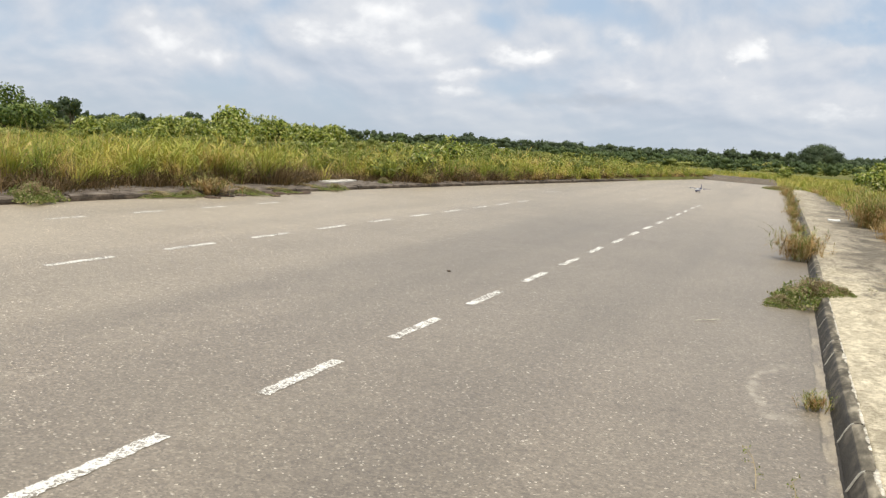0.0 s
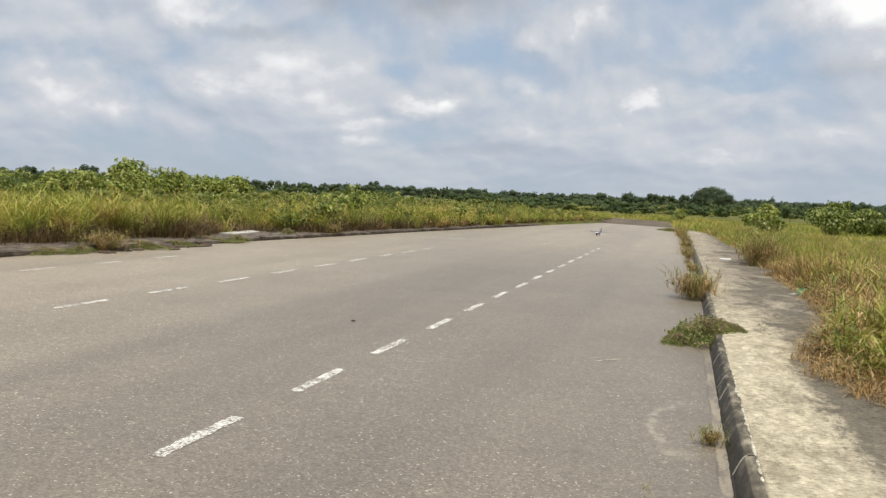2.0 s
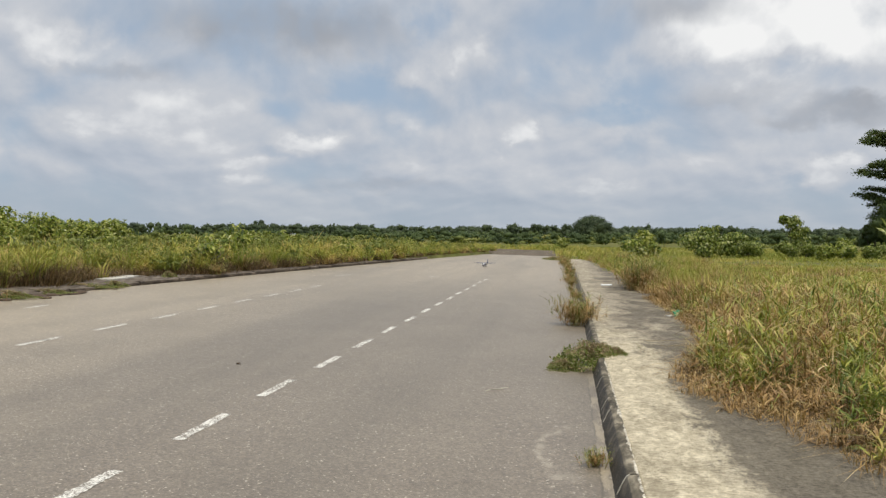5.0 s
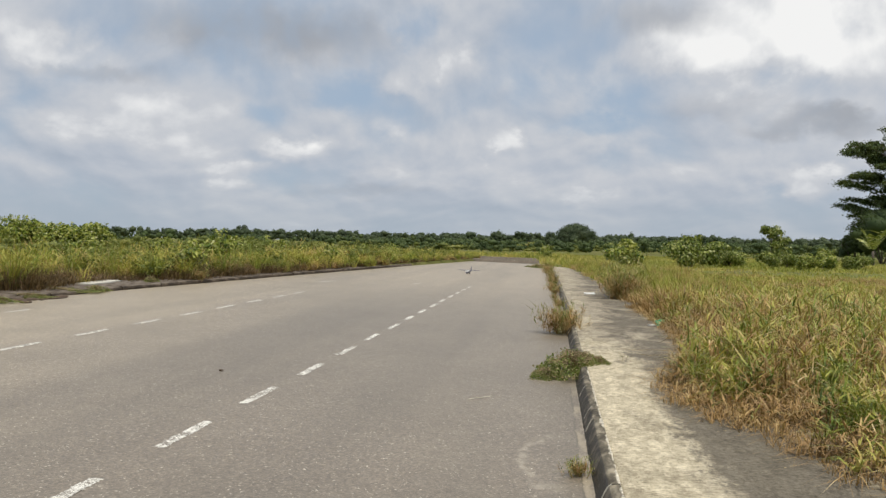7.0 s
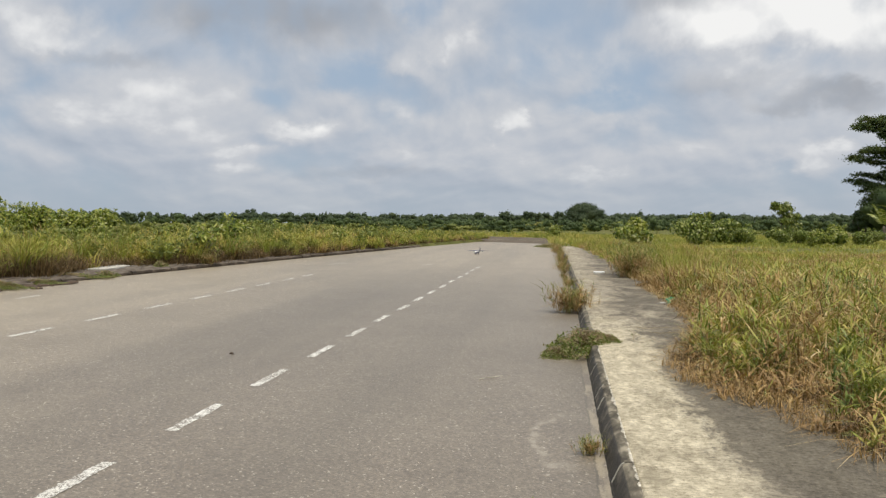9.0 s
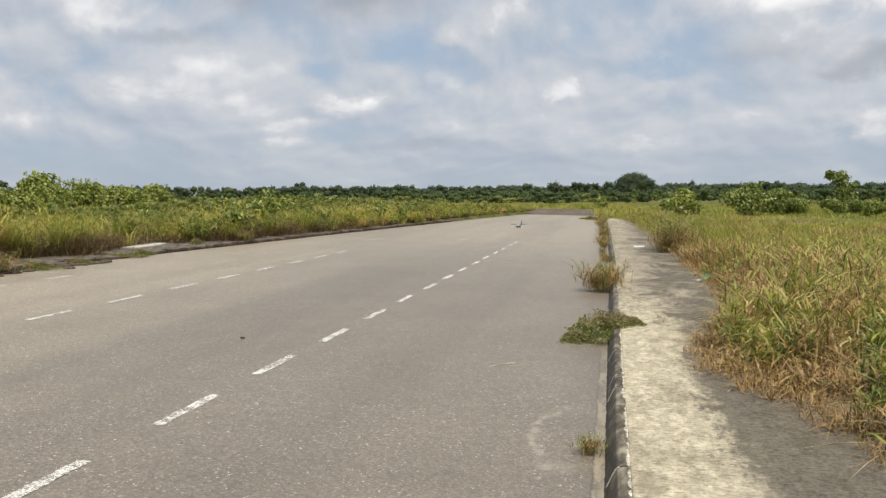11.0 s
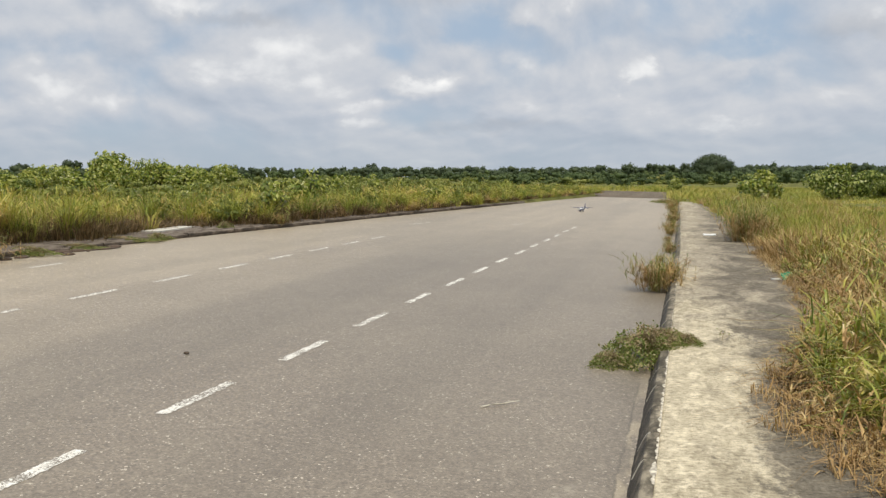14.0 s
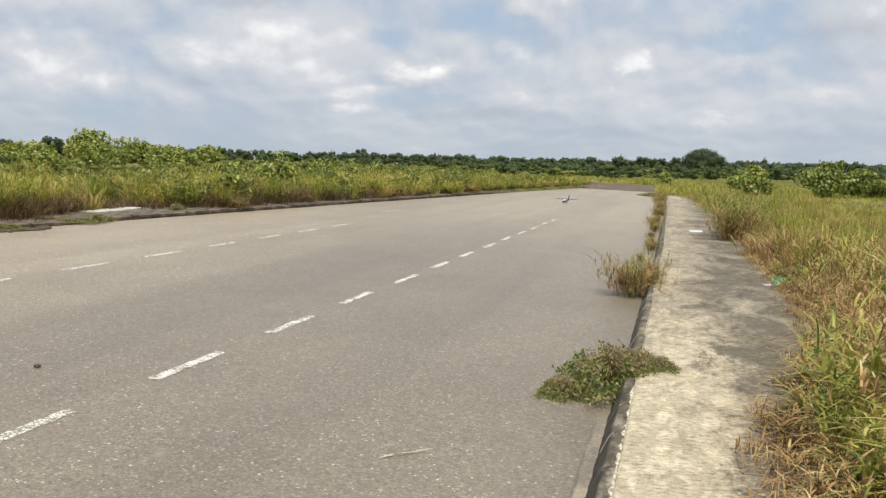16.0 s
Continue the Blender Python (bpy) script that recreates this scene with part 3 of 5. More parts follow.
def crown_arrays(centre, radii, leaf, count, rng, lumps=7, core=0.80):
    """A dense crown: rounded masses heaped into a dome, closely covered with leaves that face outward."""
    radii, centre = np.asarray(radii, float), np.asarray(centre, float)
    a = rng.uniform(0, 2 * np.pi, lumps)
    lift = rng.uniform(-0.65, 1.0, lumps)
    away = np.sqrt(np.clip(1 - lift * lift, 0, 1)) * rng.uniform(0.35, 0.72, lumps)
    c = np.stack([away * np.cos(a), away * np.sin(a), lift * 0.62], 1)
    size = rng.uniform(0.26, 0.52, lumps)
    n = len(LUMP_CO)
    rough = 1 + rng.normal(0, 0.12, (lumps, n))
    inner = c[:, None] + LUMP_CO[None] * (size[:, None] * rough * core)[:, :, None]
    co1 = centre + inner.reshape(-1, 3) * radii
    tr1 = (LUMP_TRI[None] + (np.arange(lumps) * n)[:, None, None]).reshape(-1, 3)
    which = rng.choice(lumps, count, p=size ** 2 / np.sum(size ** 2))
    v = rng.normal(0, 1, (count, 3))
    v[:, 2] = np.where(rng.uniform(0, 1, count) < 0.6, np.abs(v[:, 2]), v[:, 2])
    v /= np.linalg.norm(v, axis=1)[:, None]
    at = centre + (c[which] + v * (size[which] * rng.uniform(0.80, 1.06, count))[:, None]) * radii
    co2, tr2 = facing_leaves(at, v, leaf * rng.uniform(0.6, 1.3, count), rng, 0.8, 0.65)
    return np.concatenate([co1, co2]), np.concatenate([tr1, tr2 + len(co1)])


def tube(bm, points, radii, sides=6):
    """A bent tapering tube along points."""
    rings = []
    for i, p in enumerate(points):
        p = Vector(p)
        a, b = Vector(points[max(i - 1, 0)]), Vector(points[min(i + 1, len(points) - 1)])
        d = (b - a).normalized() if (b - a).length > 1e-6 else Vector((0, 0, 1))
        u = d.orthogonal().normalized()
        v = d.cross(u)
        rings.append([bm.verts.new(p + (u * math.cos(q) + v * math.sin(q)) * radii[i]) for q in (2 * math.pi * j / sides for j in range(sides))])
    for r, s in zip(rings, rings[1:]):
        for j in range(sides):
            bm.faces.new((r[j], r[(j + 1) % sides], s[(j + 1) % sides], s[j]))
    bm.faces.new(rings[0][::-1])
    bm.faces.new(rings[-1])


def extrude_profile(profile, y0, y1, cap=True):
    bm = bmesh.new()
    rings = [[bm.verts.new((x, y, z)) for x, z in profile] for y in (y0, y1)]
    n = len(profile)
    for j in range(n):
        bm.faces.new((rings[0][j], rings[0][(j + 1) % n], rings[1][(j + 1) % n], rings[1][j]))
    if cap:
        for ring in (rings[0][::-1], rings[1]):
            bm.faces.new([bm.verts.new(v.co) for v in ring])
    bmesh.ops.recalc_face_normals(bm, faces=bm.faces)
    return bm


# ---- ground, road, path ----
def build_ground():
    ys = np.concatenate([[-2500, -800, -300, -120, -60], np.arange(-30, 100, 3.0), [105, 115, 130, 160, 200, 260, 340, 450, 700, 1200, 2500]])
    rows = []
    for y in ys:
        le, re = left_edge(y), right_edge(y)
        fade = float(np.clip((y - 96) / 12, 0, 1))
        low = lambda x: (road_z(x) - 0.10) * (1 - fade) + 0.12 * fade
        rise = lambda z, x: z + 0.05 * noise.noise(Vector((x * 0.2, y * 0.2, 0)))
        row = []
        for x in (-2500, -900, -350, -150, -80, -50, -35, -26, -20, -17):
            row.append((x + le + 12, y, rise(0.40, x)))
        row += [(le - 1.5, y, 0.39), (le - 0.35, y, 0.33 * (1 - fade) + 0.2 * fade), (le - 0.2, y, low(le)), (-4.0, y, low(-4.0)), (re + 0.02, y, low(re))]
        row += [(re + 0.4, y, 0.05), (re + 2.0, y, 0.09), (2.8, y, 0.12)]
        for x in (3.6, 5, 7, 10, 14, 20, 30, 45, 70, 120, 300, 900, 2500):
            row.append((x, y, rise(0.12, x)))
        rows.append(row)
    tagged(grid_mesh("ground", rows, M_SOIL), "bare soil and low green field grass to the horizon", "ground")


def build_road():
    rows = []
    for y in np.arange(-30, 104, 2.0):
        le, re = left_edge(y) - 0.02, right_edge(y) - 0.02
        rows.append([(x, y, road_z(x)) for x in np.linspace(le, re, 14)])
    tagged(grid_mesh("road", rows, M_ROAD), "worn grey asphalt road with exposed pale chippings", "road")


def build_path():
    """The raised concrete path behind the kerb, with a chipped edge."""
    rows = []
    for y in np.arange(-12, 62.1, 0.25):
        re = right_edge(y)
        n = 0.012 * noise.noise(Vector((0, y * 3.1, 1)))
        width = float(np.interp(y, [-12, 30, 45, 62], [2.3, 2.3, 1.9, 1.3]))
        row = [(re + 0.0945, y, 0.02), (re + 0.0945, y, 0.141), (re + 0.112 + n, y, 0.1465)]
        for x in np.linspace(0.3, width, 6):
            row.append((re + x, y, 0.15 + 0.004 * noise.noise(Vector((x * 2, y * 1.2, 0)))))
        row.append((re + width + 0.01, y, 0.02))
        rows.append(row)
    ob = grid_mesh("pavement", rows, M_PATH)
    tagged(ob, "cream concrete footpath blotched with black algae stains", "pavement")


def dash(x, y, length, width, mat, slant=0.0):
    """One painted line piece with a ragged outline, lying on the road."""
    rows = []
    n = 64
    for i in range(n + 1):
        t = i / n
        yy = y + t * length
        ends = 0.92 if i in (0, n) else 1.0
        a = width / 2 * ends * (1 + 0.2 * noise.noise(Vector((x, yy * 9, 1))) + 0.3 * noise.noise(Vector((x, yy * 37, 1))))
        b = width / 2 * ends * (1 + 0.2 * noise.noise(Vector((x, yy * 9, 5))) + 0.3 * noise.noise(Vector((x, yy * 37, 5))))
        cx = x + slant * t
        rows.append([(px, yy, road_z(px) + 0.003) for px in np.linspace(cx - a, cx + b, 4)])
    return tagged(grid_mesh("road_marking", rows, mat), "worn white painted dash on the asphalt", "road marking", "painted dashes on the road")


def build_markings():
    for i in range(-2, 15):
        near = 0.02 if i < 2 else 0.0
        dash(-3.5 - near + 0.012 * math.sin(i * 2.3), 5.66 + 2 * near + 1.953 * i, 1.03, 0.10, M_PAINT if i < 9 else M_FADED)
    for i in range(-5, 9):
        dash(-7.94, 10.08 + 1.96 * i, 1.02, 0.105, M_PAINT if i < 7 else M_FADED)
    for i in range(-2, 3):
        dash(-11.05, 12.95 + 1.9 * i, 0.8, 0.09, M_FADED)
    dash(-9.02, 32.4, 1.3, 0.16, M_PAINT, 0.32)
    dash(-5.75, 34.0, 0.9, 0.13, M_FADED, 0.3)


KERB = [(-0.051, -0.12), (-0.049, 0.010), (-0.033, 0.045), (-0.015, 0.085), (0.003, 0.118), (0.017, 0.136), (0.035, 0.146), (0.055, 0.1500), (0.077, 0.1505), (0.093, 0.148), (0.093, -0.12)]


def kerb_stone_mesh(name, length, mat, top=None, profile=KERB, round_edge=True):
    bm = extrude_profile(profile, 0.0015, length - 0.0015)
    me = bpy.data.meshes.new(name)
    bm.to_mesh(me)
    bm.free()
    me.materials.append(mat)
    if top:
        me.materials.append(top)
        # upward faces take the lighter material, the sides stay dark
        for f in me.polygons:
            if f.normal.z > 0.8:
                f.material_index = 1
    for f in me.polygons:
        f.use_smooth = round_edge and abs(f.normal.y) < 0.5
    return me


def build_kerbs():
    right = tagged(new("kerb"), "low blackened concrete kerb along the footpath", "kerb", "", "structure")
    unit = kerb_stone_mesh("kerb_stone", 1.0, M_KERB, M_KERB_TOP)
    seams = [6.99, 7.93, 8.6, 9.28, 9.82, 10.5, 11.14, 11.8]
    seams = [6.99 - 0.9 * i for i in range(17, 0, -1)] + seams + [12.6 + 0.9 * i for i in range(54)]
    bm = extrude_profile([(x - 0.0016, z + 0.0016) for x, z in KERB[:7]] + [(0.035, -0.12)], -0.006, 0.006)
    seam = bpy.data.meshes.new("mortar_seam")
    bm.to_mesh(seam)
    bm.free()
    seam.materials.append(M_JOINT)
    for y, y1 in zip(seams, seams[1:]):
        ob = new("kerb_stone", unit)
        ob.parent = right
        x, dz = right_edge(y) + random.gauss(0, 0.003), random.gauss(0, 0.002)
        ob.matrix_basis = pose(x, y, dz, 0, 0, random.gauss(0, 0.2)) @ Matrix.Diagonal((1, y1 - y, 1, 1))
        ob = new("mortar_seam", seam)
        ob.parent = right
        ob.matrix_basis = pose(x, y, dz + random.uniform(-0.004, 0), 0, 0, random.gauss(0, 5)) @ Matrix.Diagonal((1, random.uniform(0.9, 1.6), 1, 1))
    # ragged dark strip along the foot of the kerb
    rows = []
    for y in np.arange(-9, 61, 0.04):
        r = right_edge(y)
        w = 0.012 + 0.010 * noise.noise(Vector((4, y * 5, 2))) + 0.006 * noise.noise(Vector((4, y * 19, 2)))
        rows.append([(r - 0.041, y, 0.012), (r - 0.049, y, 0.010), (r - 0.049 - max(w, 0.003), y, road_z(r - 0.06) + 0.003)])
    grid_mesh("kerb_foot_strip", rows, M_KERB_FOOT).parent = right
    # ragged flakes of pale mortar left on the back of the kerb's top, with bare gaps
    rows = []
    for y in np.arange(-9, 45, 0.02):
        r = right_edge(y) + 0.093 + 0.004 * noise.noise(Vector((8, y * 7, 2)))
        w = float(np.interp(y, [11.5, 15], [0.006, -0.014])) + 0.040 * noise.noise(Vector((4, y * 2.6, 7))) + 0.022 * noise.noise(Vector((4, y * 11, 7))) + 0.012 * noise.noise(Vector((4, y * 29, 7)))
        lie, w = (0.1545, min(w, 0.045)) if w > 0.003 else (0.143, 0.0)
        rows.append([(r - w - 0.004, y, 0.144), (r - w, y, lie), (r + 0.3 * w, y, lie), (r + 0.3 * w + 0.003, y, 0.144)])
    grid_mesh("mortar_edge", rows, M_MORTAR).parent = right
    left = tagged(new("kerb_old"), "old dark concrete kerb at the far roadside", "kerb", "", "structure")
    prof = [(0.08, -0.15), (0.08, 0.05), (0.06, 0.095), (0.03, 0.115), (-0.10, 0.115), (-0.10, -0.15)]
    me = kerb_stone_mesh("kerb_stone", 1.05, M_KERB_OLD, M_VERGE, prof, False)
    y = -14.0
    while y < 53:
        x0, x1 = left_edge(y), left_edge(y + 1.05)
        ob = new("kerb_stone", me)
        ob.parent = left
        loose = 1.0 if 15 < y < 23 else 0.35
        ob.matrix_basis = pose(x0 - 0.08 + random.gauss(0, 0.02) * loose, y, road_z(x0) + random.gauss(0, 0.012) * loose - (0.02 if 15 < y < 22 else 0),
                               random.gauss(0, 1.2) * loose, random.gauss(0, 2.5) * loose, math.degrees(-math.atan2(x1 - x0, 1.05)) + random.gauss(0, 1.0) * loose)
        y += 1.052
    # strip of dirt-covered paving behind the old kerb
    rows = []
    for y in np.arange(-14, 57, 0.5):
        le = left_edge(y)
        n = 0.03 * noise.noise(Vector((2, y * 0.9, 0)))
        rows.append([(le - 0.165, y, road_z(le) - 0.05), (le - 0.165, y, road_z(le) + 0.10 + n * 0.3), (le - 0.7, y, road_z(le) + 0.145 + n), (le - 1.3, y, road_z(le) + 0.16 + n), (le - 1.9, y, road_z(le) + 0.13)])
    tagged(grid_mesh("verge", rows, M_VERGE), "narrow dusty concrete verge behind the old kerb", "verge")


def build_slab():
    bm = bmesh.new()
    bmesh.ops.create_cube(bm, size=1, matrix=Matrix.Diagonal((0.5, 2.3, 0.06, 1)))
    bmesh.ops.subdivide_edges(bm, edges=bm.edges[:], cuts=3, use_grid_fill=True)
    for v in bm.verts:
        v.co += Vector((noise.noise(v.co * 3), noise.noise(v.co * 3 + Vector((5, 0, 0))), 0)) * 0.04
    bmesh.ops.bevel(bm, geom=[e for e in bm.edges if e.calc_face_angle(0) > 0.8], offset=0.01, segments=1)
    ob = part("cement_slab", bm, M_SLAB)
    ob.matrix_world = pose(-13.42, 24.6, road_z(-12.3) + 0.155, 0, 1, 9)
    tagged(ob, "pale cement slab lying on the weedy verge", "slab")


# ---- grass ----
def scatter(n, x0, x1, y0, y1, keep, rng):
    p = np.stack([rng.uniform(x0, x1, n), rng.uniform(y0, y1, n)], 1)
    return p[keep(p)]


PATH_EDGE_Y = [-12, 4, 6.6, 7.4, 8.6, 9.4, 10.3, 11.4, 12.7, 14.6, 17.0, 19.4, 22.0, 26.0, 33.0, 40.0, 50.0, 58.0, 64.0]
PATH_EDGE_X = [2.4, 2.3, 2.0, 1.68, 1.42, 1.10, 0.82, 0.88, 1.2, 1.62, 1.75, 1.8, 1.7, 1.55, 1.6, 1.5, 1.1, 0.75, -0.4]


def path_edge(y):
    return np.interp(y, PATH_EDGE_Y, PATH_EDGE_X)


def wobble(p, scale, seed):
    return np.array([noise.noise(Vector((a * scale, b * scale, seed))) for a, b in p])


def grass(name, pts, z, high, wide, bend, mat, label, rng, steps=3, droop=0.35, vary=0.3, flop=0.0):
    n = len(pts)
    roots = np.column_stack([pts, np.full(n, z) if np.isscalar(z) else z])
    h = high * np.clip(rng.normal(1, vary, n), 0.3, 1.7)
    co, tris = blade_arrays(roots, h, wide * rng.uniform(0.6, 1.4, n), bend, rng, steps, droop, flop)
    return tagged(tri_mesh(name, co, tris, mat), label, "grass", kind="stuff")


def tussocks(name, centres, z, high, per, spread, wide, bend, mat, label, rng, steps=3, droop=0.4):
    """Grass in tufts: the blades of one tuft lean away from its middle."""
    n = len(centres)
    c, h = np.repeat(centres, per, 0), np.repeat(high, per)
    az = rng.uniform(0, 2 * np.pi, n * per)
    r = np.abs(rng.normal(0, spread, n * per))
    roots = np.column_stack([c[:, 0] + r * np.cos(az), c[:, 1] + r * np.sin(az), np.full(n * per, z)])
    az += rng.normal(0, 0.5, n * per)
    h = h * np.clip(rng.normal(0.82, 0.22, n * per), 0.3, 1.25)
    co, tris = blade_arrays(roots, h, wide * rng.uniform(0.6, 1.4, n * per), bend, rng, steps, droop, 0.0, az, 0.3)
    return tagged(tri_mesh(name, co, tris, mat), label, "grass", kind="stuff")


def stemmed(name, stems, z, high, per, leaf, wide, mat, label, rng, bend=0.3, wild=1.3, low=0.08, steps=3):
    """Broad-leaved grass: leaning stems that carry leaves in all directions, the older ones hanging."""
    n = len(stems)
    a, tilt = rng.uniform(0, 2 * np.pi, n), np.abs(rng.normal(0.32, 0.25, n))
    lean = np.stack([np.cos(a) * tilt, np.sin(a) * tilt], 1) * high[:, None]
    t = rng.uniform(low, 1.0, (n, per))
    base = np.stack([stems[:, None, 0] + lean[:, None, 0] * t, stems[:, None, 1] + lean[:, None, 1] * t, z + high[:, None] * t * 0.92], 2).reshape(-1, 3)
    size = leaf * rng.uniform(0.45, 1.35, n * per) * np.repeat(np.clip(high / 0.5, 0.6, 1.2), per)
    hang = rng.uniform(0, wild, n * per) * np.clip(1.5 - t.ravel(), 0, 1)
    co, tris = blade_arrays(base, size, wide * rng.uniform(0.5, 1.5, n * per), bend, rng, steps, 0.6, hang, None, 0.9)
    co[:, 2] = np.maximum(co[:, 2], z + 0.035)
    roots = np.column_stack([stems, np.full(n, z)])
    co2, tris2 = blade_arrays(roots, high * 0.95, np.full(n, 0.006), 0.02, rng, steps, 0.1, 0.0, a, lean=tilt)
    return tagged(tri_mesh(name, np.concatenate([co, co2]), np.concatenate([tris, tris2 + len(co)]), mat), label, "grass", kind="stuff")


def build_right_grass():
    rng = np.random.default_rng(11)
    inside = lambda margin: (lambda p: p[:, 0] > path_edge(p[:, 1]) + margin + 0.10 * np.sin(p[:, 1] * 5.3) + 0.07 * np.sin(p[:, 1] * 13.1))
    # nearest stretch
    p = scatter(15000, 0.8, 7.0, 2.0, 21.0, inside(0.12), rng)
    p = p[(wobble(p, 2.6, 9.0) + rng.normal(0, 0.1, len(p)) > -0.22) & (rng.uniform(0, 1, len(p)) < np.clip(1.7 - p[:, 0] / 4.5, 0.35, 1))]
    d = p[:, 0] - path_edge(p[:, 1])
    w, v = wobble(p, 1.5, 2.0), wobble(p, 2.3, 6.0)
    h = np.clip((0.14 + 0.48 * np.clip(d / 1.1, 0, 1)) * (1 + 0.9 * w) * rng.uniform(0.7, 1.3, len(p)) * np.interp(p[:, 1], [6, 8, 10.4, 11.8], [0.42, 0.48, 0.62, 1.0]) + 0.12 * np.exp(-((p[:, 0] - 1.8) ** 2 + ((p[:, 1] - 12.4) / 1.5) ** 2) / 0.5), 0.10, 0.9)
    spot = lambda x, y, sx, sy: np.exp(-((p[:, 0] - x) / sx) ** 2 - ((p[:, 1] - y) / sy) ** 2)
    # flattened litter at the very edge, a mound that leans over the path further on
    edge = np.where(p[:, 1] < 11.0, 0.07 + 0.30 * d, 0.20 + 0.6 * d)
    h = np.where(d < 0.42, np.minimum(h, edge), h)
    h += 0.08 * spot(1.4, 12.2, 0.4, 1.0)
    h = np.minimum(h, np.interp(p[:, 1], [8, 11, 14], [0.34, 0.55, 0.9]))
    tone = v + 0.4 * w + rng.normal(0, 0.13, len(p)) + 0.3 * spot(1.3, 11.8, 0.4, 1.2) - 0.5 * spot(1.9, 10.2, 0.5, 1.0) + 0.35 * spot(2.8, 9.6, 0.7, 1.4) + 0.12 * spot(2.0, 13.0, 0.8, 1.6) - 0.3 * spot(1.6, 9.2, 0.5, 0.7) - 0.5 * spot(2.15, 15.2, 0.8, 2.3)
    green = tone + 0.04 * (p[:, 1] > 12.5) * (d > 0.45) > 0.08 + 0.12 * (d < 0.3)
    tuft = rng.uniform(0, 1, len(p)) < 0.28
    g, b = green & tuft, ~green & tuft
    tussocks("green_grass", p[g], 0.12, h[g] * 1.1, 15, 0.09, 0.020, 0.85, M_BLADE, "long arching green grass along the footpath", rng, 3, 0.55)
    tussocks("dry_grass", p[b], 0.12, h[b] * 1.0, 17, 0.12, 0.015, 0.95, M_DRY, "tangled dry brown grass along the footpath", rng, 3, 0.6)
    g, b = green & ~tuft, ~green & ~tuft
    stemmed("green_grass", p[g], 0.12, h[g], 13, 0.27, 0.022, M_BLADE, "long broad-bladed green and yellowing grass along the footpath", rng, 0.55, 1.6)
    stemmed("dry_grass", p[b], 0.12, h[b] * 0.95, 12, 0.24, 0.018, M_DRY, "tangled dry brown grass along the footpath", rng, 0.5, 1.9)
    q = p[d < 1.2]
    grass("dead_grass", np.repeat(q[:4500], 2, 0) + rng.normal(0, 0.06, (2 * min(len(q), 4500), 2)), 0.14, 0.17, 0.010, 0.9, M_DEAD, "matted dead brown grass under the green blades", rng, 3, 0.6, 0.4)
    # flopped straw that lies over the edge of the path
    p = scatter(30000, 0.7, 3.2, 3.0, 24.0, lambda p: np.abs(p[:, 0] - path_edge(p[:, 1]) - 0.20) < 0.24 + 0.08 * np.sin(p[:, 1] * 7), rng)
    grass("straw_litter", p[:7000], 0.155, 0.26, 0.009, 1.0, M_DRY, "flattened dead straw at the edge of the footpath", rng, 3, 0.7, 0.4, 0.8)
    # middle stretch
    p = scatter(6200, 0.2, 12.0, 19.5, 62.0, lambda p: inside(0.26)(p) & (p[:, 0] < 5.2 + 0.06 * (p[:, 1] - 20) + 0.8 * np.sin(p[:, 1] * 0.5)), rng)
    p = p[rng.uniform(0, 1, len(p)) < np.clip(1.4 - p[:, 1] / 70 - (p[:, 0] - 2) / 14, 0.25, 1)]
    d = p[:, 0] - path_edge(p[:, 1])
    w = wobble(p, 0.6, 5.0)
    h = (0.36 + 0.26 * np.clip(d / 0.7, 0, 1)) * (1 + 0.75 * w) * rng.uniform(0.8, 1.2, len(p))
    h = np.minimum(h, np.interp(p[:, 0], [2.5, 4.0], [1.1, 0.72])) * np.interp(p[:, 1], [30, 60], [1.0, 0.8])
    dry = rng.uniform(0, 1, len(p)) < 0.26 + 0.5 * (d < 0.9) * (p[:, 1] < 34) + 0.25 * (d < 0.5) + 0.5 * w
    lime = ~dry & (wobble(p, 0.5, 41.0) > -0.02)
    gold = ~dry & ~lime
    tussocks("golden_grass", p[gold], 0.1, h[gold], 34, 0.14, 0.026, 0.5, M_GOLD, "tall yellow-green grass beside the footpath", rng, 2)
    tussocks("lime_grass", p[lime], 0.1, h[lime], 34, 0.14, 0.026, 0.5, M_LIME, "bright lime-green grass beside the footpath", rng, 2)
    tussocks("dry_grass", p[dry], 0.1, h[dry], 34, 0.14, 0.020, 0.7, M_DRY, "tall dry straw-coloured grass beside the footpath", rng, 2)
    # field beyond
    p = scatter(4800, 3.0, 60.0, 6.0, 125.0, lambda p: (p[:, 0] > 4.8 + 0.06 * (p[:, 1] - 20)) & (p[:, 0] < 8 + p[:, 1] * 0.55), rng)
    tussocks("field_grass", p, 0.1, 0.27 * rng.uniform(0.6, 1.4, len(p)) * (1 + 0.5 * wobble(p, 0.12, 4.0)), 12, 0.45, 0.05, 0.6, M_MEADOW, "rough green and yellow field grass", rng, 2)
    p = scatter(3600, 3.0, 17.0, 7.0, 50.0, lambda p: (p[:, 0] < 4 + p[:, 1] * 0.42) & (p[:, 0] > 2.6 + 0.05 * p[:, 1]), rng)
    w, v = wobble(p, 0.55, 14.0), wobble(p, 0.3, 17.0)
    p, w, v = p[w > -0.3], w[w > -0.3], v[w > -0.3]
    h = 0.46 * (1 + 0.9 * w) * rng.uniform(0.75, 1.25, len(p)) * np.interp(p[:, 0], [3, 7, 14], [1.0, 0.85, 0.6])
    tan = v + rng.normal(0, 0.12, len(p)) > 0.05
    tussocks("golden_grass", p[~tan], 0.1, h[~tan], 20, 0.15, 0.024, 0.7, M_GOLD, "tall yellow-green grass tufts behind the footpath", rng, 2)
    tussocks("dry_grass", p[tan], 0.1, h[tan], 18, 0.17, 0.019, 0.85, M_DRY, "tall tan grass tufts behind the footpath", rng, 2)
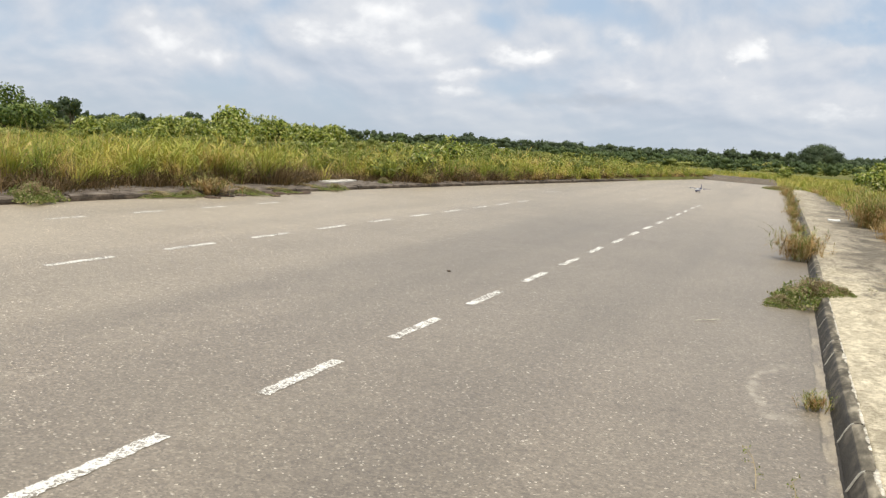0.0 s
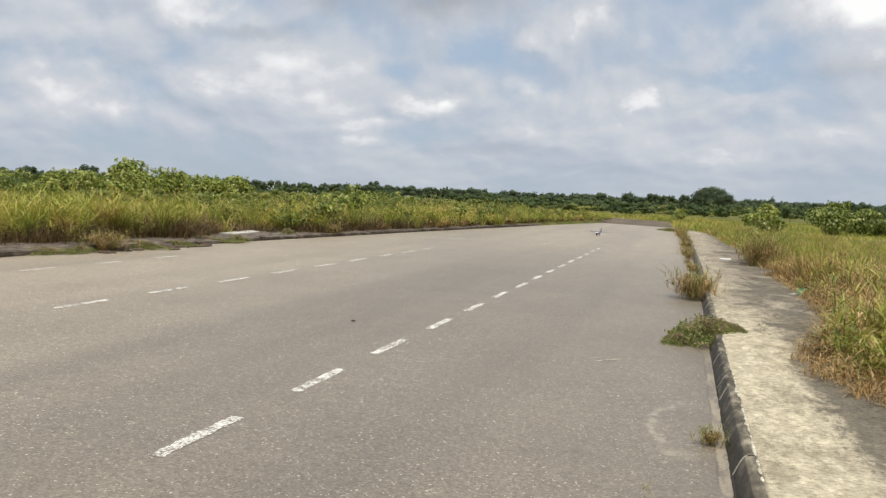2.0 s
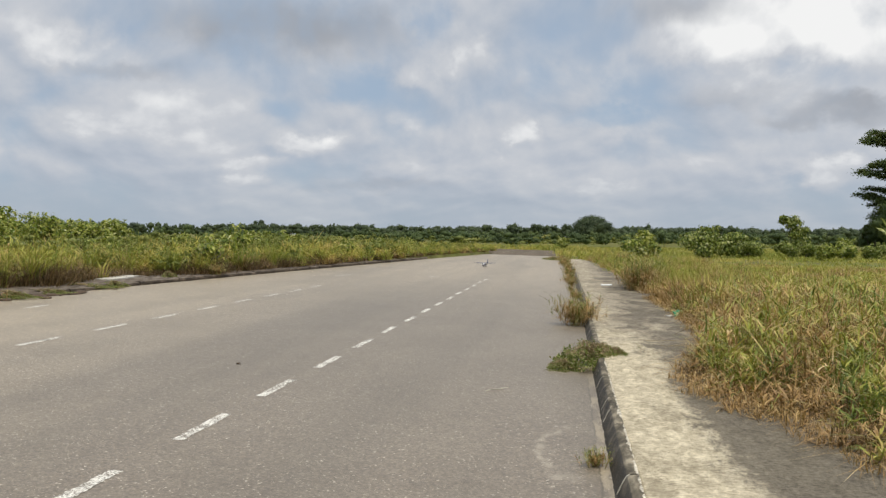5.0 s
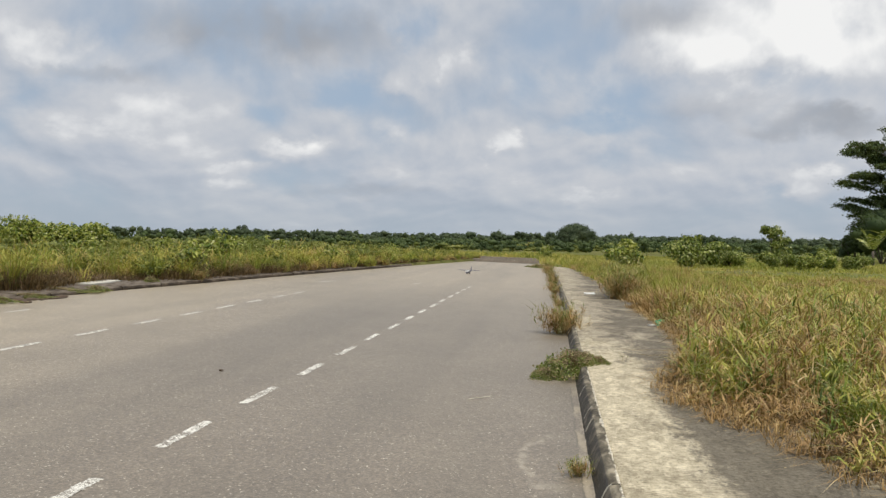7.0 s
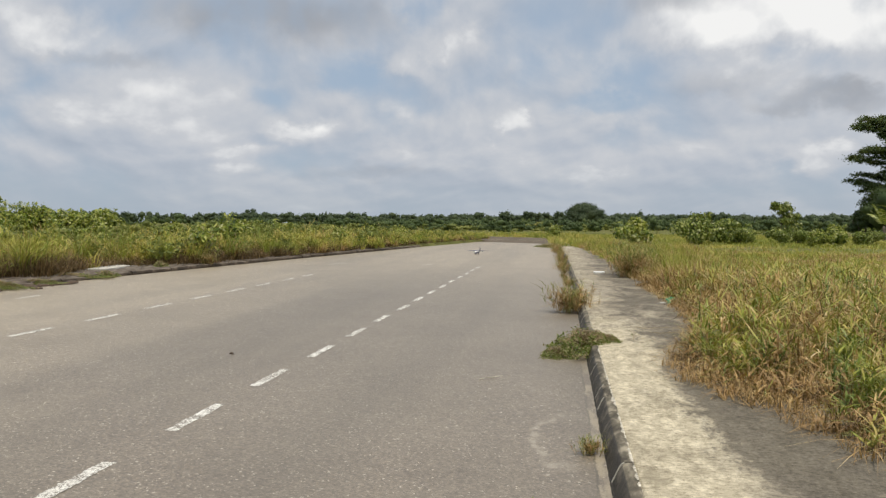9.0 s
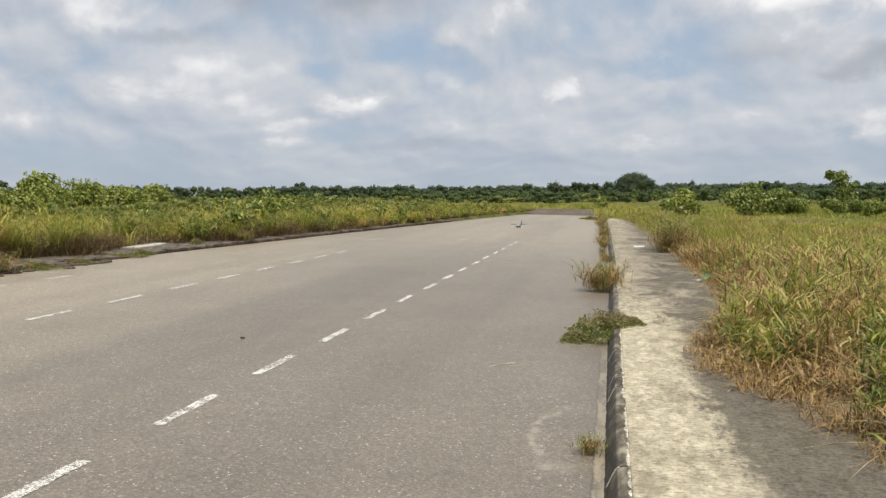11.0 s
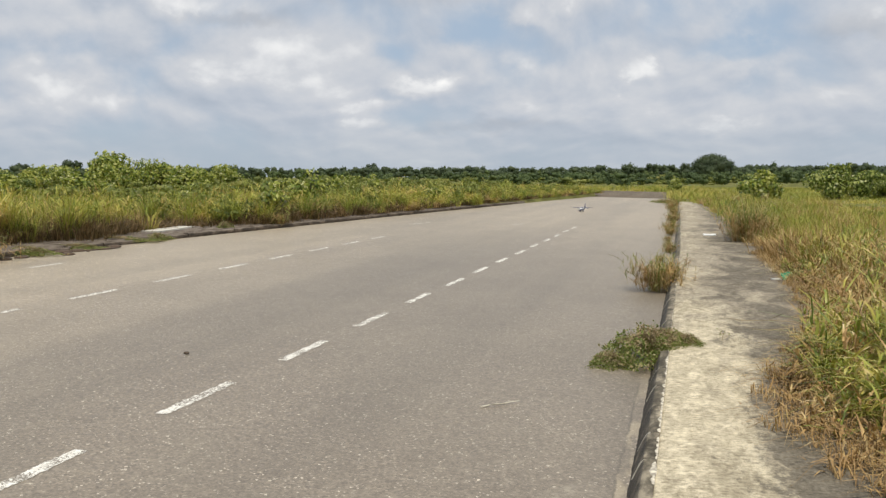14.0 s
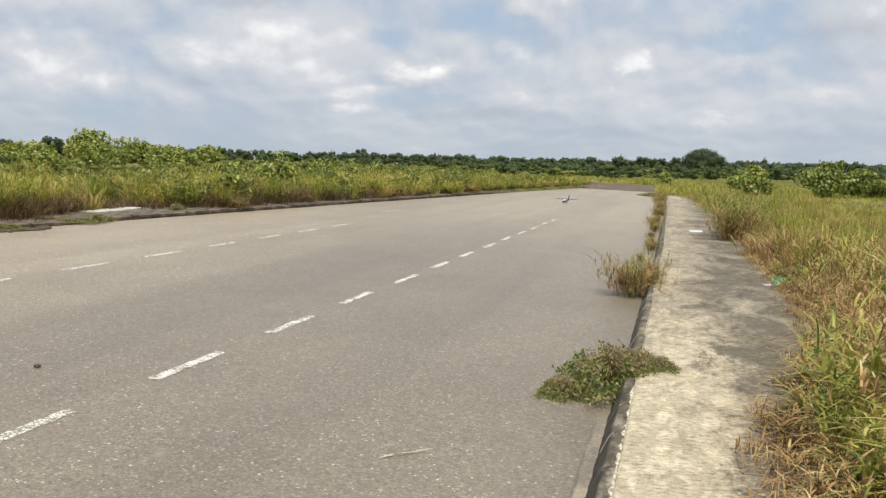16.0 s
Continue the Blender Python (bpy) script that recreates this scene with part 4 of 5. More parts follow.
    p = scatter(520, 2.35, 9.0, -11.0, 2.6, lambda p: p[:, 0] > path_edge(p[:, 1]) + 0.1, rng)
    tussocks("golden_grass", p, 0.1, 0.42 * rng.uniform(0.6, 1.4, len(p)), 26, 0.2, 0.018, 0.6, M_GOLD, "knee-high yellow-green grass behind the footpath", rng, 2)
    p = scatter(3000, -34.0, 30.0, 62.0, 125.0, lambda p: (p[:, 0] > np.interp(p[:, 1], [62, 66, 80, 100, 104, 125], [-0.4, -1.0, -1.6, -2.0, -34, -34])), rng)
    tussocks("field_grass", p, 0.1, np.interp(p[:, 0], [1.0, 4.0], [0.6, 0.30]) * rng.uniform(0.7, 1.3, len(p)), 16, 0.3, 0.06, 0.45, M_MEADOW, "rough green field grass around the road's end", rng, 2)


def build_left_grass():
    rng = np.random.default_rng(23)
    edge = np.vectorize(left_edge)
    n = 7000
    p = np.stack([rng.uniform(0, 1, n) ** 1.9 * 6.5, np.where(rng.uniform(0, 1, n) < 0.06, rng.uniform(-8, 7, n), rng.uniform(7, 100, n))], 1)
    p = p[rng.uniform(0, 1, n) < np.clip(1.35 - p[:, 1] / 75, 0.28, 1)]
    q = np.stack([edge(p[:, 1]) - np.interp(p[:, 1], [13, 15, 26, 28, 46, 52, 70, 78], [0.75, 1.0, 1.0, 0.5, 0.55, 0.55, 0.4, -0.1]) - 0.22 * np.sin(p[:, 1] * 1.7) - 0.2 * np.sin(p[:, 1] * 4.1) - p[:, 0], p[:, 1]], 1)
    hole = (np.abs(q[:, 1] - 24.4) < 1.5) & (q[:, 0] > -13.7)
    p, q = p[~hole], q[~hole]
    # dark hollows between the tussocks: dead growth, its brown darkened to paint overhang shade
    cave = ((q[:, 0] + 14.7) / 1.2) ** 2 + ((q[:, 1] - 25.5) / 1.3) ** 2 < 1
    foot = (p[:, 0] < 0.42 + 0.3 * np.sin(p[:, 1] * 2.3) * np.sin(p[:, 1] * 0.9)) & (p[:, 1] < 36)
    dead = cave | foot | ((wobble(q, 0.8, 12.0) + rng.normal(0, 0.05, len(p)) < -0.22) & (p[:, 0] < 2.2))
    w, v = wobble(q, 0.55, 8.0), wobble(q, 0.3, 3.0)
    h = (0.52 + 0.42 * np.clip(p[:, 0] / 0.8, 0, 1)) * (1 + 0.8 * w) * rng.uniform(0.85, 1.15, len(p)) * np.interp(q[:, 1], [0, 20, 30, 60, 80, 100], [1.1, 1.1, 1.0, 0.8, 0.55, 0.45])
    dry = ~dead & (rng.uniform(0, 1, len(p)) < 0.22 + 0.40 * (p[:, 0] < 0.4) + 0.9 * wobble(q, 0.45, 31.0))
    lush = ~dead & ~dry & (v + rng.normal(0, 0.10, len(p)) + 0.16 * np.exp(-((q[:, 1] - 25) / 5) ** 2) > 0.06)
    gold = ~dead & ~dry & ~lush
    front = p[:, 0] < 2.6

    def upright(name, k, tall, per, wide, bend, mat, label):
        for near, m, thick in ((k & front, per, 1.0), (k & ~front, per // 2, 1.5)):
            centre = q[near] + 0.30 * np.stack([np.sin(q[near][:, 0] * 5.1 + q[near][:, 1] * 1.7), np.sin(q[near][:, 1] * 4.3)], 1)
            tussocks(name, centre, 0.38, tall[near], m, 0.10, wide * thick, bend, mat, label, rng, 2)

    def leafy(name, k, tall, per, leaf, wide, mat, label, wild, low):
        k = k & front
        at = np.repeat(q[k], 5, 0) + rng.normal(0, 0.16, (5 * k.sum(), 2))
        stemmed(name, at, 0.38, np.repeat(tall[k], 5) * np.clip(rng.normal(0.9, 0.16, len(at)), 0.4, 1.2), per, leaf, wide, mat, label, rng, 0.4, wild, low, 2)

    half = wobble(q, 0.7, 51.0) > 0.0
    bright = gold & (wobble(q, 0.33, 77.0) > -0.08)
    upright("lime_grass", bright, h, 26, 0.021, 0.55, M_LIME, "bright yellow-green grass tufts along the far roadside")
    upright("golden_grass", gold & ~bright, h, 26, 0.021, 0.55, M_GOLD, "tall yellow-green grass along the far roadside")
    upright("green_grass", lush & (half | ~front), h, 30, 0.024, 0.60, M_GRASS, "lush green grass tufts along the far roadside")
    upright("dry_grass", dry & (half | ~front), h * 0.85, 26, 0.017, 0.75, M_DRY, "brown dry grass along the far roadside")
    leafy("green_grass", (lush & ~half) | (gold & half), h, 7, 0.30, 0.030, M_GRASS, "leafy green grass along the far roadside", 1.2, 0.2)
    leafy("dry_grass", dry & ~half, h * 0.85, 8, 0.26, 0.021, M_GOLD, "tangled yellowing grass along the far roadside", 1.6, 0.12)
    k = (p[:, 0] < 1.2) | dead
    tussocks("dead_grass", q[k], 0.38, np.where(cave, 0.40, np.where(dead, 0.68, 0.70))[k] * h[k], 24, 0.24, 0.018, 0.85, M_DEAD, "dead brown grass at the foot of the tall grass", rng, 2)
    # brown seed stalks that stand above the blades
    k = (rng.uniform(0, 1, len(p)) < 0.28) & (p[:, 0] > 0.5)
    tussocks("seed_stalks", q[k], 0.38, 1.16 * h[k], 4, 0.25, 0.011, 0.35, M_HEADS, "thin brown seed stalks above the tall grass", rng, 2)
    p = scatter(3000, -60, -12, 5, 120, lambda p: p[:, 0] < edge(p[:, 1]) - np.where(p[:, 1] < 85, 6.5, 1.0), rng)
    tussocks("field_grass", p, 0.38, 0.85 * rng.uniform(0.7, 1.25, len(p)) * np.interp(p[:, 1], [10, 40, 80], [1.05, 0.9, 0.7]), 14, 0.28, 0.042, 0.45, M_GOLD, "tall rough field grass behind the far roadside", rng, 2)
    # broad-leaved weeds that grow through the grass
    cos, tris, start = [], [], 0
    for i in range(190):
        y = rng.uniform(27, 76)
        back = rng.uniform(0.3, 5.5) if i < 120 else rng.uniform(-0.3, 0.8)
        x = left_edge(y) - 1.3 - back
        h = rng.uniform(0.5, 1.0) * (1 + 0.13 * back) * np.interp(y, [0, 40, 75], [1.05, 1.0, 0.8])
        p, v = clump_points(110, (x, y, 0.38 + h * 0.55), (0.38, 0.38, h * 0.42), rng, 6, 0.4)
        co, t = leaf_arrays(p, 0.13 * rng.uniform(0.6, 1.4, 110), rng, 0.5, v)
        cos.append(co)
        tris.append(t + start)
        start += len(co)
    tagged(tri_mesh("roadside_weeds", np.concatenate(cos), np.concatenate(tris), M_SCRUB), "broad-leaved green weeds growing through the roadside grass", "weeds", kind="stuff")


build_ground()
build_road()
build_path()
build_markings()
build_kerbs()
build_slab()
build_right_grass()
build_left_grass()

# ---- shrubs, trees and woods ----
def from_start(az, d):
    """A place by its bearing from the start of the walk, degrees right of the road's line, and its distance."""
    return -0.42 + d * math.sin(radians(az)), 1.1 + d * math.cos(radians(az))


def make_shrub(seed, high, radius, leaf, count, mat, label, lumps=9, name="shrub", low=0.12, slim=0.55):
    """A shrub with bent stems and a loose leafy crown, 1:1 in metres, standing at the origin."""
    rng = np.random.default_rng(seed)
    top = tagged(new(name), label, "shrub", "shrubs in the field")
    bm = bmesh.new()
    for i in range(6):
        a, r = rng.uniform(0, 6.28), rng.uniform(0.2, 0.7) * radius
        h = rng.uniform(0.5, 0.9) * high
        pts = [(0.1 * math.cos(a), 0.1 * math.sin(a), -0.1), (r * 0.3 * math.cos(a), r * 0.3 * math.sin(a), h * 0.45), (r * math.cos(a + 0.2), r * math.sin(a + 0.2), h)]
        tube(bm, pts, [0.035 * high / 2, 0.025 * high / 2, 0.008], 5)
    part("stems", bm, M_BARK, top, smooth=True)
    p, v = clump_points(count, (0, 0, high * 0.52), (radius, radius, high * 0.42), rng, lumps)
    p[:, 2] -= 0.45 * np.clip(0.5 * high - p[:, 2], 0, None)
    p[:, 2] = np.clip(p[:, 2], high * low * rng.uniform(0.3, 1.4, count), None)
    # shoots that stand out of the crown
    k = count // 12
    a, r = rng.uniform(0, 6.28, 9), rng.uniform(0, 0.75, 9) * radius
    w = rng.integers(0, 9, k)
    p[:k] = np.stack([r[w] * np.cos(a[w]), r[w] * np.sin(a[w]), high * rng.uniform(0.6, 1.06, k)], 1) + rng.normal(0, 0.05 * radius, (k, 3))
    co, tris = facing_leaves(p, v * 0.8, leaf * rng.uniform(0.55, 1.3, count), rng, slim, 0.45, 0.35, 0.16)
    tri_mesh("crown", co, tris, mat, top)
    return top


def make_sapling(seed, high, label):
    """A young tree: a thin stem, a tuft of leaves at its head and a leafy skirt below."""
    rng = np.random.default_rng(seed)
    top = tagged(new("sapling"), label, "tree")
    bm = bmesh.new()
    tube(bm, [(0, 0, -0.2), (0.1, 0.05, high * 0.5), (0, 0, high * 0.95)], [0.07, 0.05, 0.02], 6)
    for a in (0.5, 2.4, 4.2, 5.5):
        tube(bm, [(0.05, 0, high * 0.45), (0.8 * math.cos(a), 0.8 * math.sin(a), high * 0.62), (1.3 * math.cos(a), 1.3 * math.sin(a), high * 0.75)], [0.035, 0.025, 0.01], 5)
    part("trunk", bm, M_BARK, top, smooth=True)
    p1, v1 = clump_points(1300, (-0.1, 0, high * 0.84), (1.25, 1.25, high * 0.16), rng, 8, 0.3)
    p2, v2 = clump_points(900, (0.9, 0.2, high * 0.62), (1.3, 1.2, high * 0.13), rng, 7, 0.3)
    p3, v3 = clump_points(1500, (0.3, 0, high * 0.26), (2.1, 1.9, high * 0.2), rng, 9, 0.3)
    p = np.concatenate([p1, p2, p3])
    p[:, 2] = np.maximum(p[:, 2], 0.2)
    co, tris = facing_leaves(p, np.concatenate([v1, v2, v3]) * 0.8, 0.30 * rng.uniform(0.6, 1.3, len(p)), rng, 0.6, 0.5, 0.3)
    tri_mesh("crown", co, tris, M_SHRUB, top)
    return top


def build_shrubs():
    broad = "broad-leaved green shrub with pale young leaves in the grass"
    small = make_shrub(31, 2.1, 1.45, 0.27, 2000, M_LEAF, broad, slim=0.75)
    small.matrix_basis = pose(4.85, 62.0, 0.1) @ Matrix.Diagonal((0.93, 0.93, 0.93, 1))
    wide = make_shrub(32, 3.0, 2.5, 0.29, 4600, M_SHRUB, broad, 9, slim=0.8)
    wide.matrix_basis = pose(*from_start(8.9, 70), 0.1) @ Matrix.Diagonal((0.72, 0.72, 0.78, 1))
    tall = make_shrub(33, 4.2, 3.0, 0.42, 3000, M_LEAF, "tall macaranga shrub with large pale-green leaves", 12, slim=0.85)
    tall.matrix_basis = pose(*from_start(-36.2, 115), 0.35)
    lush = make_shrub(34, 1.3, 0.75, 0.17, 900, M_LEAF, "young leafy shrub standing among roadside grass", 7)
    lush.matrix_basis = pose(-16.6, 40.9, 0.35)
    put = lambda ob, az, d, s, turn=0, z=0.1, wide=1.0: copy_thing(ob, pose(*from_start(az, d), z, 0, 0, turn) @ Matrix.Diagonal((s * wide, s * wide, s, 1)))
    # right of the road
    put(wide, 11.3, 73, 0.68, 80)
    put(wide, 14.6, 74, 0.55, 160)
    put(small, 16.8, 72, 0.78, 40)
    put(wide, 18.6, 72, 0.54, 200)
    young = make_sapling(41, 4.9, "young broad-leaved tree with a tufted head")
    young.matrix_basis = pose(*from_start(13.7, 76), 0.1) @ Matrix.Diagonal((0.7, 0.7, 0.73, 1))
    put(wide, 21.5, 74, 0.6, 20)
    put(small, 15.7, 68, 0.62, 120)
    put(small, -0.4, 96, 0.7, 210)
    # left of the road, seen over the tall grass
    dense = make_shrub(36, 4.1, 3.2, 0.30, 5200, M_DEEP, "tall dense dark-green shrub behind the roadside grass", 14, slim=0.6)
    dense.matrix_basis = pose(*from_start(-48.6, 80), 0.35) @ Matrix.Diagonal((1.1, 1.1, 0.93, 1))
    put(dense, -51.8, 84, 0.88, 130, 0.35, 1.2)
    put(dense, -41.2, 104, 0.5, 60, 0.35, 1.5)
    put(tall, -33.2, 112, 0.80, 100, 0.35, 0.9)
    put(tall, -29.2, 140, 0.74, 200, 0.35, 1.3)
    put(tall, -39.6, 118, 0.66, 260, 0.35, 1.3)
    put(tall, -42.8, 112, 0.55, 310, 0.35, 1.3)
    put(tall, -31.2, 105, 0.62, 60, 0.35, 1.3)
    put(tall, -35.0, 96, 0.6, 150, 0.35, 1.2)
    put(tall, -38.0, 92, 0.55, 210, 0.35, 1.2)
    for az, d, s, t in ((-25.0, 95, 0.8, 10), (-20.6, 54.5, 0.9, 90), (-36.8, 60, 1.0, 170), (-29.6, 66, 0.8, 15),
                        (-40.5, 66, 1.0, 35), (-18.0, 84, 0.8, 220), (-44.5, 70, 1.1, 250)):
        put(small, az, d, s * 0.82, t, 0.35, 1.25)
    for x, y, s, t in ((-12.85, 29.6, 0.95, 15), (-11.7, 44.2, 0.85, 70), (-12.7, 39.3, 0.7, 200), (-14.1, 35.2, 1.25, 60), (-17.4, 44.0, 0.9, 120), (-15.9, 31.2, 0.7, 200), (-18.0, 52.5, 1.15, 20), (-14.2, 48.0, 0.8, 310), (-19.0, 34.5, 0.9, 90), (-13.0, 58.0, 0.9, 150), (-12.2, 64.5, 0.9, 250)):
        copy_thing(lush, pose(x, y, 0.35, 0, 0, t) @ Matrix.Diagonal((s, s, s, 1)))


def build_dome_tree():
    rng = np.random.default_rng(51)
    top = tagged(new("tree"), "large round-crowned dark tree above the woods", "tree")
    bm = bmesh.new()
    tube(bm, [(0, 0, -0.3), (0.2, 0, 2.5), (0, 0.2, 5.5)], [0.5, 0.4, 0.25], 8)
    for a in range(6):
        c, s = math.cos(a), math.sin(a)
        tube(bm, [(0.1, 0, 2.2), (2.5 * c, 2.5 * s, 4.5), (5.5 * c, 5.5 * s, 6.5)], [0.25, 0.17, 0.06], 6)
    part("trunk", bm, M_BARK, top, smooth=True)
    co, tris = crown_arrays((0, 0, 4.3), (8.0, 6.5, 5.4), 0.48, 9000, rng, 60)
    co[:, 2] = np.clip(co[:, 2], 0.3, 10.6)
    tri_mesh("crown", co, tris, M_WOOD, top)
    top.matrix_basis = pose(*from_start(1.5, 298), 0.0) @ Matrix.Diagonal((0.9, 0.9, 0.9, 1))
    # smaller round trees that stand out of the woods
    thin = tagged(new("tree"), "small round-headed dark tree above the scrub", "tree", "small trees above the scrub")
    bm = bmesh.new()
    tube(bm, [(0, 0, -0.3), (0.15, 0, 2.0), (0, 0, 3.8)], [0.14, 0.1, 0.05], 6)
    for a in (0.3, 1.7, 3.1, 4.6):
        tube(bm, [(0.1, 0, 2.0), (0.7 * math.cos(a), 0.7 * math.sin(a), 3.0), (1.2 * math.cos(a), 1.2 * math.sin(a), 3.8)], [0.07, 0.05, 0.02], 5)
    part("trunk", bm, M_BARK, thin, smooth=True)
    co, tris = crown_arrays((0, 0, 3.5), (1.9, 1.9, 1.5), 0.3, 900, rng, 10)
    tri_mesh("crown", co, tris, M_WOOD, thin)
    thin.matrix_basis = pose(*from_start(-2.1, 222), 0.0)
    for az, d, s in ((-20.4, 385, 1.55), (-38.3, 137, 0.86), (-41.5, 300, 1.25), (-45.4, 118, 0.95), (-46.3, 112, 0.8)):
        copy_thing(thin, pose(*from_start(az, d), 0.2, 0, 0, az * 7) @ Matrix.Diagonal((s, s, s, 1)))


def build_tall_tree():
    """The tall dark tree with tiers of flat branches, and the thicket at its foot."""
    rng = np.random.default_rng(61)
    top = tagged(new("tall_tree"), "tall dark tree with tiers of flat spreading branches", "tree")
    bm = bmesh.new()
    tube(bm, [(0, 0, -0.3), (0.1, 0.1, 5), (-0.1, 0, 10), (0.1, 0, 15.2)], [0.34, 0.27, 0.17, 0.04], 8)
    part("trunk", bm, M_BARK, top, smooth=True)
    spots, faces = [], []
    for i in range(84):
        h = 4.4 + 10.4 * i / 83 + rng.uniform(-1.0, 1.0)
        a = rng.uniform(0, 2 * math.pi)
        reach = np.interp(h, [4, 7, 10.5, 13, 15.2], [3.6, 5.0, 5.9, 4.8, 3.0]) * rng.choice([0.4, 0.6, 0.8, 0.95, 1.1])
        way = np.array([math.cos(a), math.sin(a), 0.0])
        side = np.array([-way[1], way[0], 0.0])
        sag, rise = rng.uniform(0.0, 0.5), rng.uniform(1.0, 2.2)
        at = lambda t: way * (reach * t) + np.array([0, 0, h - rise * (1 - t) ** 2 - sag * t * t])
        bm = bmesh.new()
        tube(bm, [tuple(at(t)) for t in (0, 0.35, 0.7, 1.0)], [0.075, 0.055, 0.035, 0.012], 5)
        # twigs that fan out flat from the limb, each with its own spray of leaves
        for j in range(int(5 + 2.4 * reach)):
            t = rng.uniform(0.22, 1.0)
            turn = rng.choice([-1, 1]) * rng.uniform(0.3, 1.0)
            d = way * math.cos(turn) + side * math.sin(turn)
            L = rng.uniform(0.5, 1.25) * (1.15 - 0.45 * t)
            foot = at(t)
            tip = foot + d * L + np.array([0, 0, rng.uniform(-0.12, 0.16)])
            tube(bm, [tuple(foot), tuple((foot + tip) / 2 + np.array([0, 0, 0.05])), tuple(tip)], [0.02, 0.014, 0.006], 3)
            n = int(52 * L + 20)
            u = rng.uniform(0.15, 1.1, n)
            q = foot + (tip - foot) * u[:, None] + rng.normal(0, 1, (n, 3)) * (0.27, 0.27, 0.15)
            spots.append(q)
        part("branch", bm, M_BARK, top, smooth=True)
    p = np.concatenate(spots)
    co, tris = facing_leaves(p, np.tile((0.0, 0.0, 1.0), (len(p), 1)), 0.20 * rng.uniform(0.6, 1.4, len(p)), rng, 0.8, 0.55)
    tri_mesh("crown", co, tris, M_DARKLEAF, top)
    x, y = from_start(20.35, 110)
    top.matrix_basis = pose(x, y, 0.1)
    for az, d, s, w, seed in ((19.9, 107, 6.4, 4.2, 71), (22.8, 108, 5.4, 3.8, 72), (18.2, 111, 3.4, 2.2, 73)):
        b = tagged(new("thicket"), "dark dense thicket at the foot of a tall tree", "shrub", "thickets at the foot of a tall tree")
        bm = bmesh.new()
        for j in range(5):
            a = j * 1.3
            tube(bm, [(0.1 * math.cos(a), 0.1 * math.sin(a), -0.1), (0.3 * w * math.cos(a), 0.3 * w * math.sin(a), 0.4 * s), (0.5 * w * math.cos(a), 0.5 * w * math.sin(a), 0.7 * s)], [0.09, 0.06, 0.02], 5)
        part("stems", bm, M_BARK, b, smooth=True)
        co, tris = crown_arrays((0, 0, s * 0.5), (w, w, s * 0.52), 0.24, 3000, np.random.default_rng(seed), 22, 0.7)
        co[:, 2] = np.maximum(co[:, 2], 0.05)
        tri_mesh("crown", co, tris, M_DARKLEAF, b)
        b.matrix_basis = pose(*from_start(az, d), 0.1)


def frond_arrays(start, way, length, rng):
    """One feathered palm frond: pairs of leaflets along a bowed rib."""
    way = np.asarray(way, float)
    t = np.linspace(0.15, 1, 20)
    rib = np.asarray(start) + np.outer(t * length, way) + np.outer(t * t * length * 0.34, (0, 0, -1))
    side = np.cross(way, (0, 0, 1))
    side /= np.linalg.norm(side)
    out_co, out_tri = [], []
    for i, p in enumerate(rib):
        for s in (-1, 1):
            L = length * 0.15 * math.sin(0.35 + 2.5 * t[i]) * rng.uniform(0.85, 1.15)
            d = side * s * 0.85 + way * 0.5 + np.array([0, 0, -0.25])
            q = p + d * L
            w = way * 0.022 * length / 2
            n = len(out_co)
            out_co += [p - w, p + w, q]
            out_tri.append((n, n + 1, n + 2))
    return np.array(out_co), np.array(out_tri)


def build_palm():
    rng = np.random.default_rng(81)
    top = tagged(new("palm"), "young palm with long arching feathered fronds", "palm")
    bm = bmesh.new()
    tube(bm, [(0, 0, -0.1), (0.02, 0, 0.6), (0, 0.02, 1.1)], [0.14, 0.12, 0.09], 8)
    part("trunk", bm, M_BARK, top, smooth=True)
    for i in range(11):
        a = i * 2.4
        up = rng.uniform(0.9, 3.0)
        way = np.array([math.cos(a), math.sin(a), up])
        co, tris = frond_arrays((0, 0, 1.0), way / np.linalg.norm(way), rng.uniform(2.2, 3.0), rng)
        tri_mesh("frond", co, tris, M_LEAF, top)
    top.matrix_basis = pose(*from_start(19.4, 96), 0.1) @ Matrix.Diagonal((1.25, 1.25, 1.35, 1))
    copy_thing(top, pose(*from_start(21.0, 95), 0.1, 0, 0, 70) @ Matrix.Diagonal((1.3, 1.3, 1.3, 1)))
    copy_thing(top, pose(*from_start(-45.2, 118), 1.6, 0, 0, 70) @ Matrix.Diagonal((0.7, 0.7, 0.8, 1)))


